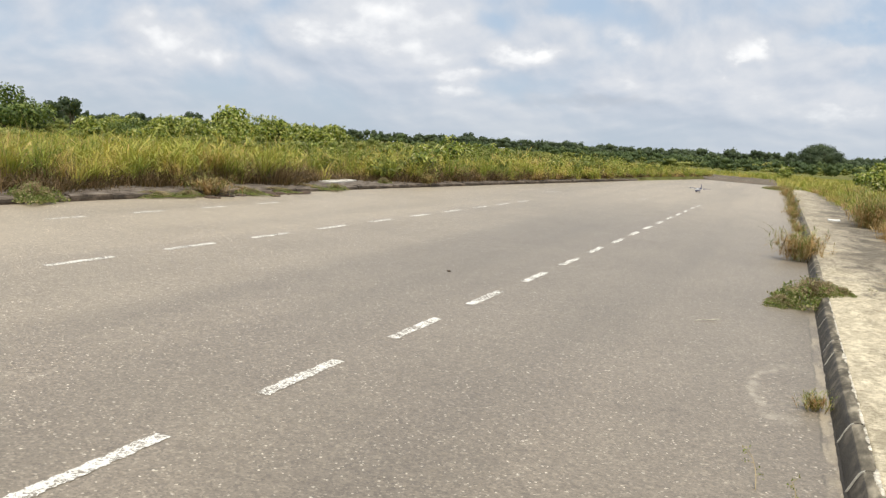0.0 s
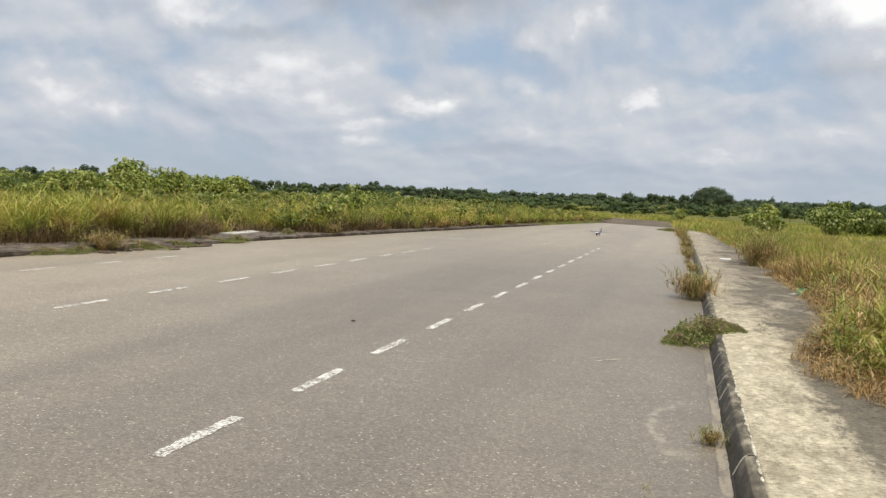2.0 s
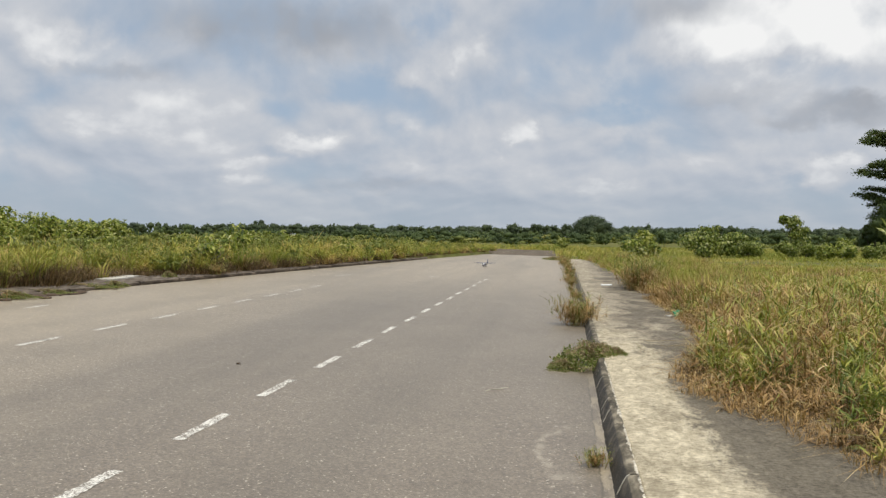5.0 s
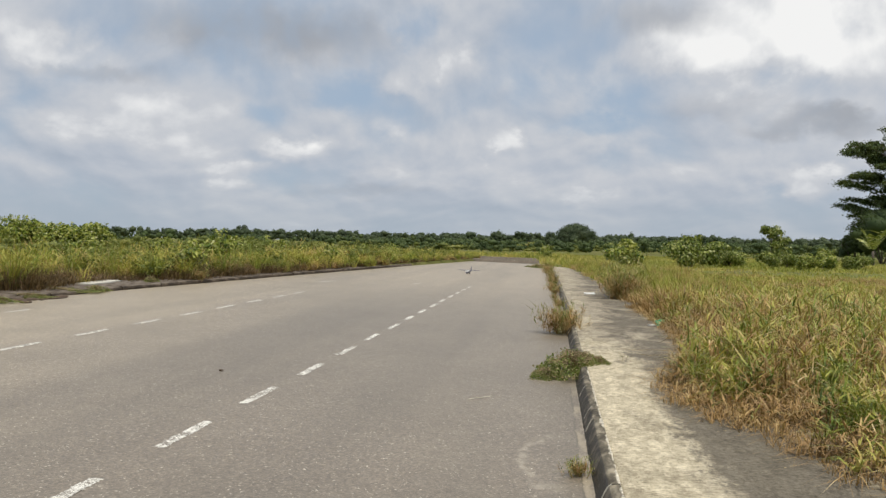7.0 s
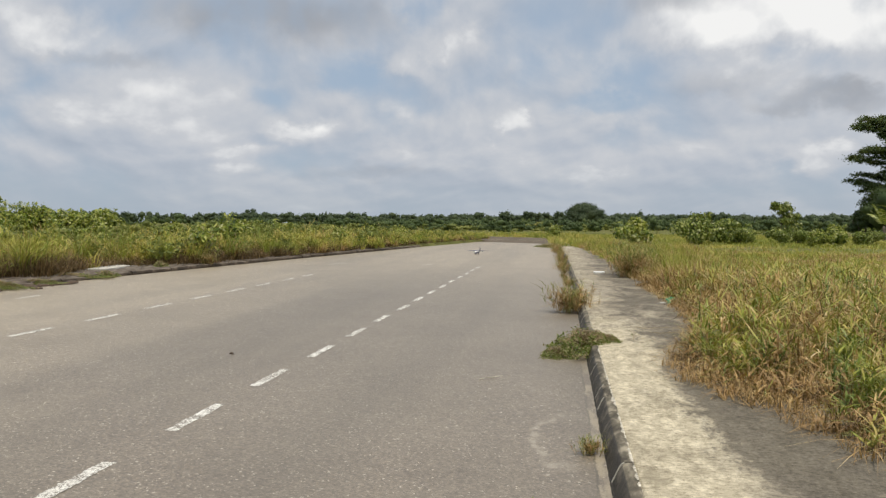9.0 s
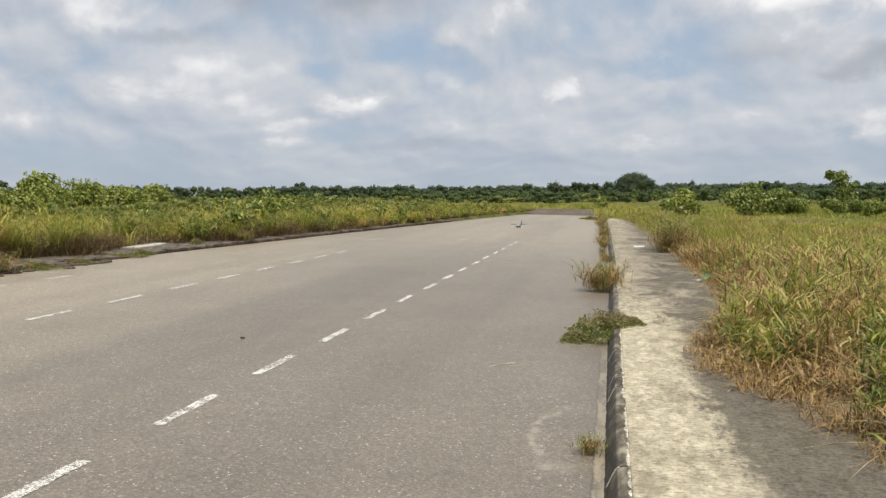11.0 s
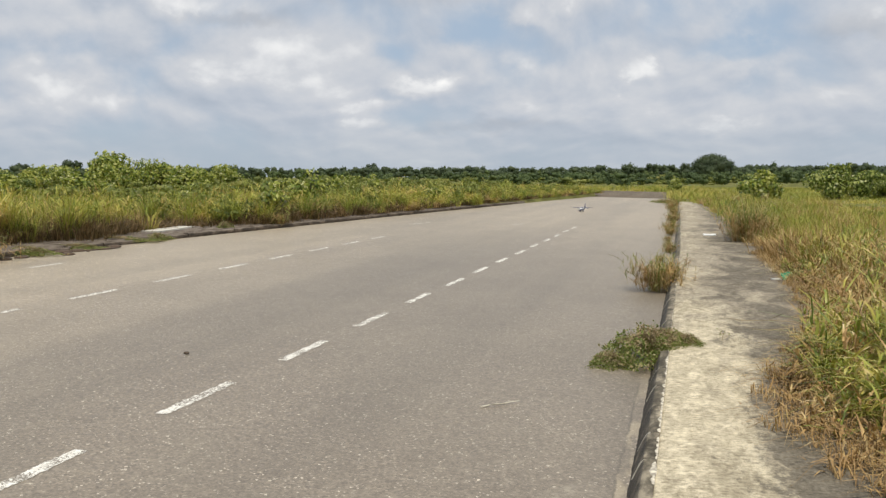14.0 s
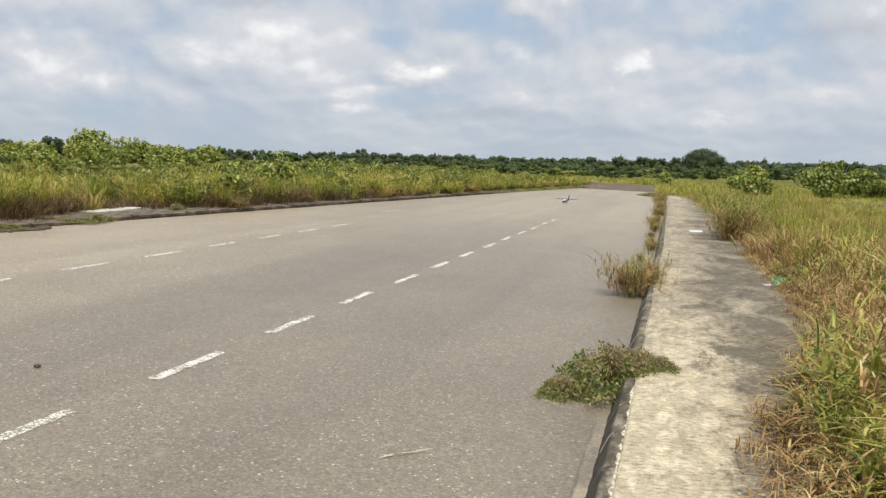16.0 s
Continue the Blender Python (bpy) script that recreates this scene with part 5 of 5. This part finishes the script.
def build_woods():
    rng = np.random.default_rng(91)

    def belt(name, n, d0, d1, az0, az1, high, rad, leaf, per, mat, label, spread=0.25, power=1.0, lumps=6):
        cos, tris, start = [], [], 0
        for i in range(n):
            az, d = rng.uniform(az0, az1), d0 + (d1 - d0) * rng.uniform(0, 1) ** power
            x, y = from_start(az, d)
            if -9 < x < 1.5 and y < 104:
                continue
            h = high * np.clip(rng.normal(1, spread), 0.45, 1.8) * (1 + 0.16 * noise.noise(Vector((x * 0.03, y * 0.03, 4))))
            r = rad * rng.uniform(0.65, 1.35)
            co, t = crown_arrays((x, y, 0.2 + h * 0.5), (r, r, h * 0.46), leaf, per, rng, lumps)
            co[:, 2] = np.maximum(co[:, 2], 0.05)
            cos.append(co)
            tris.append(t + start)
            start += len(co)
        tagged(tri_mesh(name, np.concatenate(cos), np.concatenate(tris), mat), label, "woodland", kind="stuff")

    belt("far_woods", 1150, 290, 430, -62, 40, 5.3, 2.9, 0.5, 84, M_WOOD, "distant belt of low dark green tropical woodland", 0.08, lumps=6)
    belt("far_woods", 90, 300, 430, -62, 40, 6.4, 2.4, 0.5, 110, M_WOOD, "taller trees standing out of the distant woodland", 0.08, lumps=7)
    belt("near_woods", 380, 190, 300, -60, 38, 2.75, 1.55, 0.38, 90, M_YOUNG, "belt of young trees in front of the woods", 0.18, lumps=6)
    belt("near_woods", 330, 122, 200, -13, 30, 2.0, 1.25, 0.27, 104, M_YOUNG, "thick young growth at the edge of the field", 0.2, lumps=6)
    belt("scrub", 280, 120, 230, -56, 3, 1.35, 1.6, 0.30, 110, M_SCRUB, "mixed green scrub across the overgrown field", 0.22)
    belt("scrub", 150, 48, 130, -58, -11, 1.1, 1.1, 0.22, 150, M_SCRUB, "waist-high green scrub behind the roadside grass", 0.25)
    belt("scrub", 70, 125, 190, 1.5, 30, 1.2, 1.6, 0.24, 180, M_SCRUB, "low green scrub in the open field", 0.25)


# ---- weeds on the kerb and road ----
def weed_mound(seed, radii, count, leaf, label, stalks=60):
    """A low creeping weed: many thin stalks and small leaves over a mound."""
    rng = np.random.default_rng(seed)
    rx, ry, h = radii
    top = tagged(new("weed_clump"), label, "weed", "weeds on the kerb")
    bm = bmesh.new()
    for i in range(stalks):
        a, r = rng.uniform(0, 6.28), rng.uniform(0.15, 0.8)
        end = (rx * r * math.cos(a), ry * r * math.sin(a), h * (1.08 - 0.9 * min(r, 1) ** 2) * rng.uniform(0.5, 1.15))
        tube(bm, [(end[0] * 0.15, end[1] * 0.15, 0), (end[0] * 0.6, end[1] * 0.6, end[2] * 1.0), end], [0.005, 0.004, 0.0025], 3)
    part("dead_growth", bm, M_STALK, top)
    a, r = rng.uniform(0, 6.28, count), np.sqrt(rng.uniform(0, 1, count)) * (1 + 0.16 * np.sin(np.arange(count) % 7))
    lump = 1 + 0.25 * np.sin(a * 3 + seed) + 0.15 * np.sin(a * 7)
    r = np.where((r < 0.5) & (rng.uniform(0, 1, count) < 0.6), rng.uniform(0.5, 1.0, count), r)
    z = h * np.clip(1.0 - r ** 1.5 * 0.95, 0.03, 1) * rng.uniform(0.1, 1.15, count) ** 0.6 * (1 + 0.3 * np.sin(a * 5 + r * 9))
    p = np.stack([rx * r * lump * np.cos(a), ry * r * lump * np.sin(a), z + 0.01], 1)
    co, tris = leaf_arrays(p, leaf * rng.uniform(0.6, 1.4, count), rng, 0.6)
    tri_mesh("leaves", co, tris, M_WEED, top)
    return top


def grass_clump(seed, high, spread, n_green, n_dry, wide, label, leaf=0.4):
    """Leaning stalks with small leaves; the dead ones below, the green ones taller."""
    rng = np.random.default_rng(seed)
    top = tagged(new("grass_clump"), label, "grass clump", "grass clumps on the kerb")
    for n, mat, name, k in ((n_green, M_CLUMP, "foliage", 1.0), (n_dry, M_DRY, "dead_foliage", 0.68)):
        m = max(n // 9, 8)
        r, a = np.abs(rng.normal(0, spread, m)), rng.uniform(0, 6.28, m)
        foot = np.stack([r * np.cos(a), r * np.sin(a), np.zeros(m)], 1)
        tall = high * k * rng.uniform(0.45, 1.0, m)
        slope = np.clip(np.abs(rng.normal(0.35, 0.25, m)), 0, 0.45)
        lean = slope * tall
        w = rng.integers(0, m, n)
        t = rng.uniform(0.1, 1, n)
        roots = foot[w] + np.stack([lean[w] * t * np.cos(a[w]), lean[w] * t * np.sin(a[w]), tall[w] * t * 0.9], 1)
        co, tris = blade_arrays(roots, high * leaf * rng.uniform(0.4, 1.2, n), wide * rng.uniform(0.6, 1.4, n), 0.5, rng, 3, 0.6, rng.uniform(0, 1.3, n), None, 0.8)
        co[:, 2] = np.maximum(co[:, 2], 0.004)
        co2, tris2 = blade_arrays(foot, tall, np.full(m, wide * 0.7), 0.02, rng, 3, 0.1, 0.0, a, lean=slope)
        tri_mesh(name, np.concatenate([co, co2]), np.concatenate([tris, tris2 + len(co)]), mat, top)
    return top


def build_weeds():
    m = weed_mound(101, (0.38, 0.55, 0.26), 3400, 0.034, "low creeping green weed growing over the kerb", 400)
    m.matrix_basis = pose(-0.12, 12.85, 0.04)
    copy_thing(m, pose(-13.0, 12.6, 0.30, 0, 0, 50) @ Matrix.Diagonal((1.15, 1.0, 1.15, 1)))
    copy_thing(m, pose(-13.0, 21.6, 0.30, 0, 0, 120) @ Matrix.Diagonal((0.8, 1.6, 0.5, 1)))
    for x, y, sx, sy, sz in ((-12.85, 15.6, 0.8, 1.2, 0.45), (-12.75, 18.6, 0.9, 1.5, 0.55), (-12.65, 19.9, 0.7, 1.1, 0.4), (-12.5, 22.7, 0.8, 1.1, 0.6), (-12.6, 16.4, 0.5, 0.8, 0.5)):
        copy_thing(m, pose(x, y, 0.28, 0, 0, y * 33) @ Matrix.Diagonal((sx, sy, sz, 1)))
    copy_thing(m, pose(-12.7, 26.3, 0.30, 0, 0, 10) @ Matrix.Diagonal((0.6, 0.8, 0.9, 1)))
    copy_thing(m, pose(-1.4, 64.0, 0.0, 0, 0, 10) @ Matrix.Diagonal((2.2, 2.6, 0.9, 1)))
    copy_thing(m, pose(-0.45, 12.45, 0.0, 0, 0, 210) @ Matrix.Diagonal((0.55, 0.5, 0.5, 1)))
    copy_thing(m, pose(0.22, 13.0, 0.13, 0, 0, 300) @ Matrix.Diagonal((0.48, 0.45, 0.42, 1)))
    copy_thing(m, pose(0.06, 12.95, 0.12, 0, 0, 160) @ Matrix.Diagonal((0.62, 0.62, 0.62, 1)))
    c = grass_clump(111, 0.84, 0.17, 300, 620, 0.012, "tall half-dry grass clump growing from the kerb")
    c.matrix_basis = pose(-0.24, 18.1, 0.0)
    for y, s, dx in ((18.7, 0.85, 0.12), (22.9, 0.3, -0.1), (25.2, 0.42, 0.05), (26.9, 0.35, 0), (28.9, 0.3, -0.05), (31.2, 0.55, 0), (33.4, 0.6, -0.05), (36.2, 0.45, 0.0), (39.0, 0.7, 0), (41.0, 0.4, -0.1),
                      (44.5, 0.75, 0), (48.5, 0.55, 0), (52.0, 0.8, -0.1), (56.0, 0.75, 0), (60.0, 0.9, -0.1)):
        copy_thing(c, pose(right_edge(y) - 0.2 + dx, y, 0.0, 0, 0, y * 40) @ Matrix.Diagonal((s * 0.85, s * 1.2, s, 1)))
    copy_thing(c, pose(-12.75, 17.3, 0.28, 0, 0, 80) @ Matrix.Diagonal((1.3, 1.3, 0.75, 1)))
    copy_thing(c, pose(-12.15, 28.6, 0.28, 0, 0, 180) @ Matrix.Diagonal((0.8, 0.9, 0.8, 1)))
    t = grass_clump(113, 0.16, 0.05, 320, 340, 0.006, "small reddish grass tuft in a crack beside the kerb")
    t.matrix_basis = pose(-0.17, 7.72, 0.003)
    w = grass_clump(115, 1.55, 0.24, 560, 700, 0.018, "tall grey-brown weeds at the edge of the footpath", 0.3)
    w.matrix_basis = pose(1.64, 27.3, 0.08)
    copy_thing(w, pose(1.85, 28.4, 0.08, 0, 0, 60) @ Matrix.Diagonal((1, 1, 0.85, 1)))


# ---- litter and small things ----
def lump(name, size, mat, label, category, seed, group=""):
    bm = bmesh.new()
    bmesh.ops.create_icosphere(bm, subdivisions=2, radius=1)
    for v in bm.verts:
        v.co *= 1 + 0.35 * noise.noise(v.co * 1.7 + Vector((seed, 0, 0)))
        v.co = Vector((v.co.x * size[0], v.co.y * size[1], max(v.co.z, -0.5) * size[2]))
    return tagged(part(name, bm, mat, smooth=True), label, category, group)


def build_litter():
    dark = plain("dark damp soil", (0.10, 0.07, 0.048), 0.95, vary=0.3, scale=40)
    s = lump("stone", (0.032, 0.027, 0.012), dark, "small dark stone lying on the asphalt", "stone", 3)
    s.matrix_basis = pose(-4.5, 11.45, road_z(-4.5) + 0.014)
    rng = random.Random(5)
    clod = lump("soil_clod", (0.11, 0.08, 0.045), dark, "dark clod of washed soil on the road", "soil clod", 9, "soil clods by the old kerb")
    clod.matrix_basis = pose(-12.45, 18.6, road_z(-12.45) + 0.015)
    for i in range(26):
        y = rng.uniform(16.8, 20.8)
        x = left_edge(y) + 0.12 + abs(rng.gauss(0, 0.22))
        k = rng.uniform(0.35, 1.5)
        copy_thing(clod, pose(x, y, road_z(x) + 0.012, 0, 0, rng.uniform(0, 360)) @ Matrix.Diagonal((k, k * rng.uniform(0.8, 1.8), k * 0.8, 1)))
    # a flat lip of caked mud
    mud = lump("soil_clod", (0.10, 0.55, 0.022), dark, "flat lip of caked dark mud beside the old kerb", "soil clod", 15, "soil clods by the old kerb")
    mud.matrix_basis = pose(-12.2, 20.0, road_z(-12.2) + 0.012, 0, 0, -18)
    # pale dead twig
    bm = bmesh.new()
    tube(bm, [(0, 0, 0.004), (0.05, 0.07, 0.006), (0.09, 0.09, 0.012), (0.15, 0.15, 0.005), (0.21, 0.20, 0.012), (0.26, 0.27, 0.005)], [0.004, 0.0065, 0.005, 0.0065, 0.005, 0.0025], 5)
    tw = tagged(part("twig", bm, plain("bleached dead wood", (0.62, 0.57, 0.46), 0.8, vary=0.15), smooth=True), "pale bent dead twig lying on the asphalt", "twig")
    tw.matrix_basis = pose(-1.29, 10.52, road_z(-1.29) + 0.004)
    # stalks that lie on the path
    bm = bmesh.new()
    tube(bm, [(0, 0, 0.006), (-0.3, 0.02, 0.012), (-0.62, -0.05, 0.006), (-0.78, 0.0, 0.02)], [0.004, 0.0035, 0.003, 0.002], 4)
    st = tagged(part("twig", bm, M_STALK, smooth=True), "thin dark dead stalk lying across the footpath", "twig")
    st.matrix_basis = pose(1.5, 14.6, 0.152)
    copy_thing(st, pose(1.65, 14.1, 0.152, 0, 0, 8))
    copy_thing(st, pose(1.35, 10.0, 0.152, 0, 0, -12) @ Matrix.Diagonal((0.6, 0.6, 1, 1)))
    # thin weed sprigs rooted in cracks
    for x, y, z, high, lean, label in ((-0.50, 5.85, road_z(-0.5), 0.20, (-0.06, 0.26), "thin dark weed sprig rooted in the asphalt"), (-0.30, 5.72, road_z(-0.3), 0.14, (-0.03, 0.14), "thin dark weed sprig rooted in the asphalt"),
                                       (0.61, 13.26, 0.15, 0.11, (0.02, 0.02), "small dry weed sprig standing on the footpath")):
        rr = np.random.default_rng(int(abs(x) * 1000))
        sprig = tagged(new("weed_sprig"), label, "weed", "weed sprigs")
        bm = bmesh.new()
        at = lambda t: (lean[0] * t * t, lean[1] * t, high * t * (1 - 0.35 * t))
        tube(bm, [at(t) for t in (0, 0.25, 0.5, 0.75, 1)], [0.003, 0.003, 0.0025, 0.002, 0.001], 4)
        tips = [at(1.0)]
        for t in (0.3, 0.45, 0.6, 0.75, 0.88):
            a = at(t)
            e = tuple(np.array(a) + rr.normal(0, 1, 3) * (0.035, 0.03, 0.015) + (0, 0, 0.02))
            tube(bm, [a, e], [0.0016, 0.0008], 3)
            tips.append(e)
        part("stem", bm, M_STALK, sprig)
        p = np.repeat(np.array(tips), 5, 0) + rr.normal(0, 0.008, (len(tips) * 5, 3))
        co, tris = leaf_arrays(p, 0.016 * rr.uniform(0.6, 1.3, len(p)), rr, 0.5)
        tri_mesh("leaves", co, tris, M_WEED, sprig)
        sprig.matrix_basis = pose(x, y, z)
    # white foam tray piece and a green crumpled wrapper
    white = plain("white foam", (0.80, 0.80, 0.78), 0.6, vary=0.06)
    bm = bmesh.new()
    bmesh.ops.create_cube(bm, size=1, matrix=Matrix.Diagonal((0.34, 0.16, 0.035, 1)))
    bmesh.ops.subdivide_edges(bm, edges=bm.edges[:], cuts=2, use_grid_fill=True)
    for v in bm.verts:
        v.co += Vector((0, 0, 0.25 * v.co.x * v.co.x)) + 0.012 * Vector((noise.noise(v.co * 9), noise.noise(v.co * 9 + Vector((3, 1, 0))), 0))
    f = tagged(part("foam_piece", bm, white), "broken white foam piece lying on the footpath", "litter")
    f.matrix_basis = pose(0.84, 29.2, 0.182, 9, 0, 8)
    copy_thing(f, pose(1.64, 18.9, 0.16, 0, 0, 30) @ Matrix.Diagonal((0.4, 0.5, 0.6, 1)))
    green = plain("green plastic film", (0.012, 0.33, 0.17), 0.3, vary=0.25)
    bm = bmesh.new()
    bmesh.ops.create_grid(bm, x_segments=12, y_segments=7, size=0.5)
    for v in bm.verts:
        q = v.co.copy()
        v.co = Vector((q.x * 0.26, q.y * 0.16, 0.06 + 0.12 * q.y + 0.07 * noise.noise(q * 4) + 0.03 * noise.noise(q * 11)))
    g = tagged(part("wrapper", bm, green), "crumpled green plastic wrapper at the grass edge", "litter")
    bpy_mod = g.modifiers.new("thick", "SOLIDIFY")
    bpy_mod.thickness = 0.002
    g.matrix_basis = pose(1.83, 18.95, 0.165, 0, 0, 20) @ Matrix.Diagonal((0.8, 0.8, 0.75, 1))


# ---- the model aeroplane ----
def loft(bm, rings):
    made = [[bm.verts.new(v) for v in r] for r in rings]
    n = len(made[0])
    for a, b in zip(made, made[1:]):
        for j in range(n):
            bm.faces.new((a[j], a[(j + 1) % n], b[(j + 1) % n], b[j]))
    bm.faces.new(made[0][::-1])
    bm.faces.new(made[-1])
    bmesh.ops.recalc_face_normals(bm, faces=bm.faces)


def wing_rings(stations, sides=10):
    """Aerofoil sections: y along the chord from the leading edge, x along the span."""
    out = []
    for x, lead, chord, thick, z in stations:
        ring = []
        for j in range(sides):
            a = 2 * math.pi * j / sides
            c = (1 - math.cos(a)) / 2
            ring.append((x, lead + chord * c, z + thick / 2 * math.sin(a) * (1 - 0.55 * c) * 1.3))
        out.append(ring)
    return out


def build_aeroplane():
    blue = plain("navy blue painted foam", (0.018, 0.03, 0.13), 0.35, vary=0.1)
    white = plain("white painted foam", (0.78, 0.78, 0.77), 0.4, vary=0.04)
    black = plain("black rubber", (0.02, 0.02, 0.02), 0.7)
    grey = plain("grey propeller plastic", (0.5, 0.5, 0.5), 0.4)
    top = tagged(new("model_aeroplane"), "navy and white four-engined model transport aeroplane on the road", "model aeroplane")
    # nose at -y; ground at z = 0
    prof = [(-0.60, 0.012, 0.150), (-0.575, 0.045, 0.152), (-0.52, 0.075, 0.160), (-0.44, 0.092, 0.170), (-0.30, 0.098, 0.172), (0.05, 0.098, 0.172), (0.22, 0.090, 0.182), (0.40, 0.062, 0.212), (0.55, 0.034, 0.240), (0.62, 0.012, 0.252)]
    for name, mat, lo, hi in (("upper_fuselage", white, 0.0, 1.0), ("lower_fuselage", blue, -1.0, 0.0)):
        bm = bmesh.new()
        rings = []
        for y, r, z in prof:
            ring = []
            span = (0.10, math.pi - 0.10) if hi > 0 else (math.pi - 0.10, 2 * math.pi + 0.10)
            for j in range(11):
                a = span[0] + (span[1] - span[0]) * j / 10
                ring.append((r * math.cos(a), y, z + r * math.sin(a)))
            rings.append(ring)
        loft(bm, rings)
        part(name, bm, mat, top, smooth=True)
    bm = bmesh.new()
    loft(bm, wing_rings([(-0.875, -0.10, 0.10, 0.014, 0.288), (-0.40, -0.15, 0.17, 0.026, 0.278), (0, -0.16, 0.19, 0.034, 0.272), (0.40, -0.15, 0.17, 0.026, 0.278), (0.875, -0.10, 0.10, 0.014, 0.288)]))
    part("wing", bm, blue, top, "navy blue straight wing", True)
    bm = bmesh.new()
    loft(bm, wing_rings([(-0.34, 0.50, 0.075, 0.010, 0.262), (0, 0.45, 0.13, 0.016, 0.262), (0.34, 0.50, 0.075, 0.010, 0.262)]))
    part("tailplane", bm, blue, top, smooth=True)
    bm = bmesh.new()
    rings = []
    for z, lead, chord, thick in ((0.25, 0.36, 0.26, 0.026), (0.36, 0.45, 0.18, 0.02), (0.52, 0.51, 0.125, 0.014), (0.54, 0.53, 0.09, 0.006)):
        rings.append([(thick / 2 * math.sin(2 * math.pi * j / 8), lead + chord * (1 - math.cos(2 * math.pi * j / 8)) / 2, z) for j in range(8)])
    loft(bm, rings)
    part("fin", bm, blue, top, smooth=True)
    for x in (-0.47, -0.235, 0.235, 0.47):
        bm = bmesh.new()
        loft(bm, [[(x + r * math.cos(2 * math.pi * j / 10), y, z + r * math.sin(2 * math.pi * j / 10)) for j in range(10)]
                  for y, r, z in ((-0.29, 0.016, 0.258), (-0.27, 0.026, 0.258), (-0.16, 0.03, 0.256), (-0.02, 0.014, 0.262))])
        eng = part("engine", bm, blue, top, smooth=True)
        bm = bmesh.new()
        loft(bm, [[(x + r * math.cos(2 * math.pi * j / 8), y, 0.258 + r * math.sin(2 * math.pi * j / 8)) for j in range(8)] for y, r in ((-0.325, 0.003), (-0.305, 0.013), (-0.29, 0.016))])
        part("spinner", bm, white, eng, smooth=True)
        for q in range(4):
            bm = bmesh.new()
            a = q * math.pi / 2 + 0.5 + x
            c, s = math.cos(a), math.sin(a)
            quad = [(-0.006, 0.0), (0.008, 0.03), (0.010, 0.07), (0.004, 0.09), (-0.006, 0.085), (-0.010, 0.04)]
            ring = lambda y: [(x + u * c - v * s, y + u * 0.5, 0.258 + u * s + v * c) for u, v in quad]
            loft(bm, [ring(-0.302), ring(-0.299)])
            part("blade", bm, grey, eng)
    for x, y in ((0, -0.42), (-0.10, 0.0), (0.10, 0.0), (-0.10, -0.09), (0.10, -0.09)):
        bm = bmesh.new()
        loft(bm, [[(x + w, y + r * math.cos(2 * math.pi * j / 12), 0.036 + r * math.sin(2 * math.pi * j / 12)) for j in range(12)] for w, r in ((-0.014, 0.026), (-0.008, 0.036), (0.008, 0.036), (0.014, 0.026))])
        wheel = part("wheel", bm, black, top, smooth=True)
        bm = bmesh.new()
        tube(bm, [(x, y, 0.036), (x * 0.9, y, 0.10)], [0.006, 0.006], 6)
        part("leg", bm, grey, top)
    # cockpit glass band
    bm = bmesh.new()
    loft(bm, [[(r * math.cos(a), y, z + r * math.sin(a)) for a in np.linspace(0.5, math.pi - 0.5, 9)] + [(0.9 * r * math.cos(a), y, z + 0.9 * r * math.sin(a)) for a in np.linspace(math.pi - 0.5, 0.5, 9)]
              for y, r, z in ((-0.545, 0.0655, 0.157), (-0.495, 0.0825, 0.164))])
    part("windscreen", bm, plain("dark tinted glazing", (0.015, 0.017, 0.02), 0.12), top, smooth=True)
    x, y = -4.75, 46.4
    top.matrix_basis = pose(x, y, road_z(x) + 0.002, 0, math.degrees(math.atan(FALL)), -14) @ Matrix.Diagonal((0.72, 0.72, 0.72, 1))


build_shrubs()
build_dome_tree()
build_tall_tree()
build_palm()
build_woods()
build_weeds()
build_litter()
build_aeroplane()
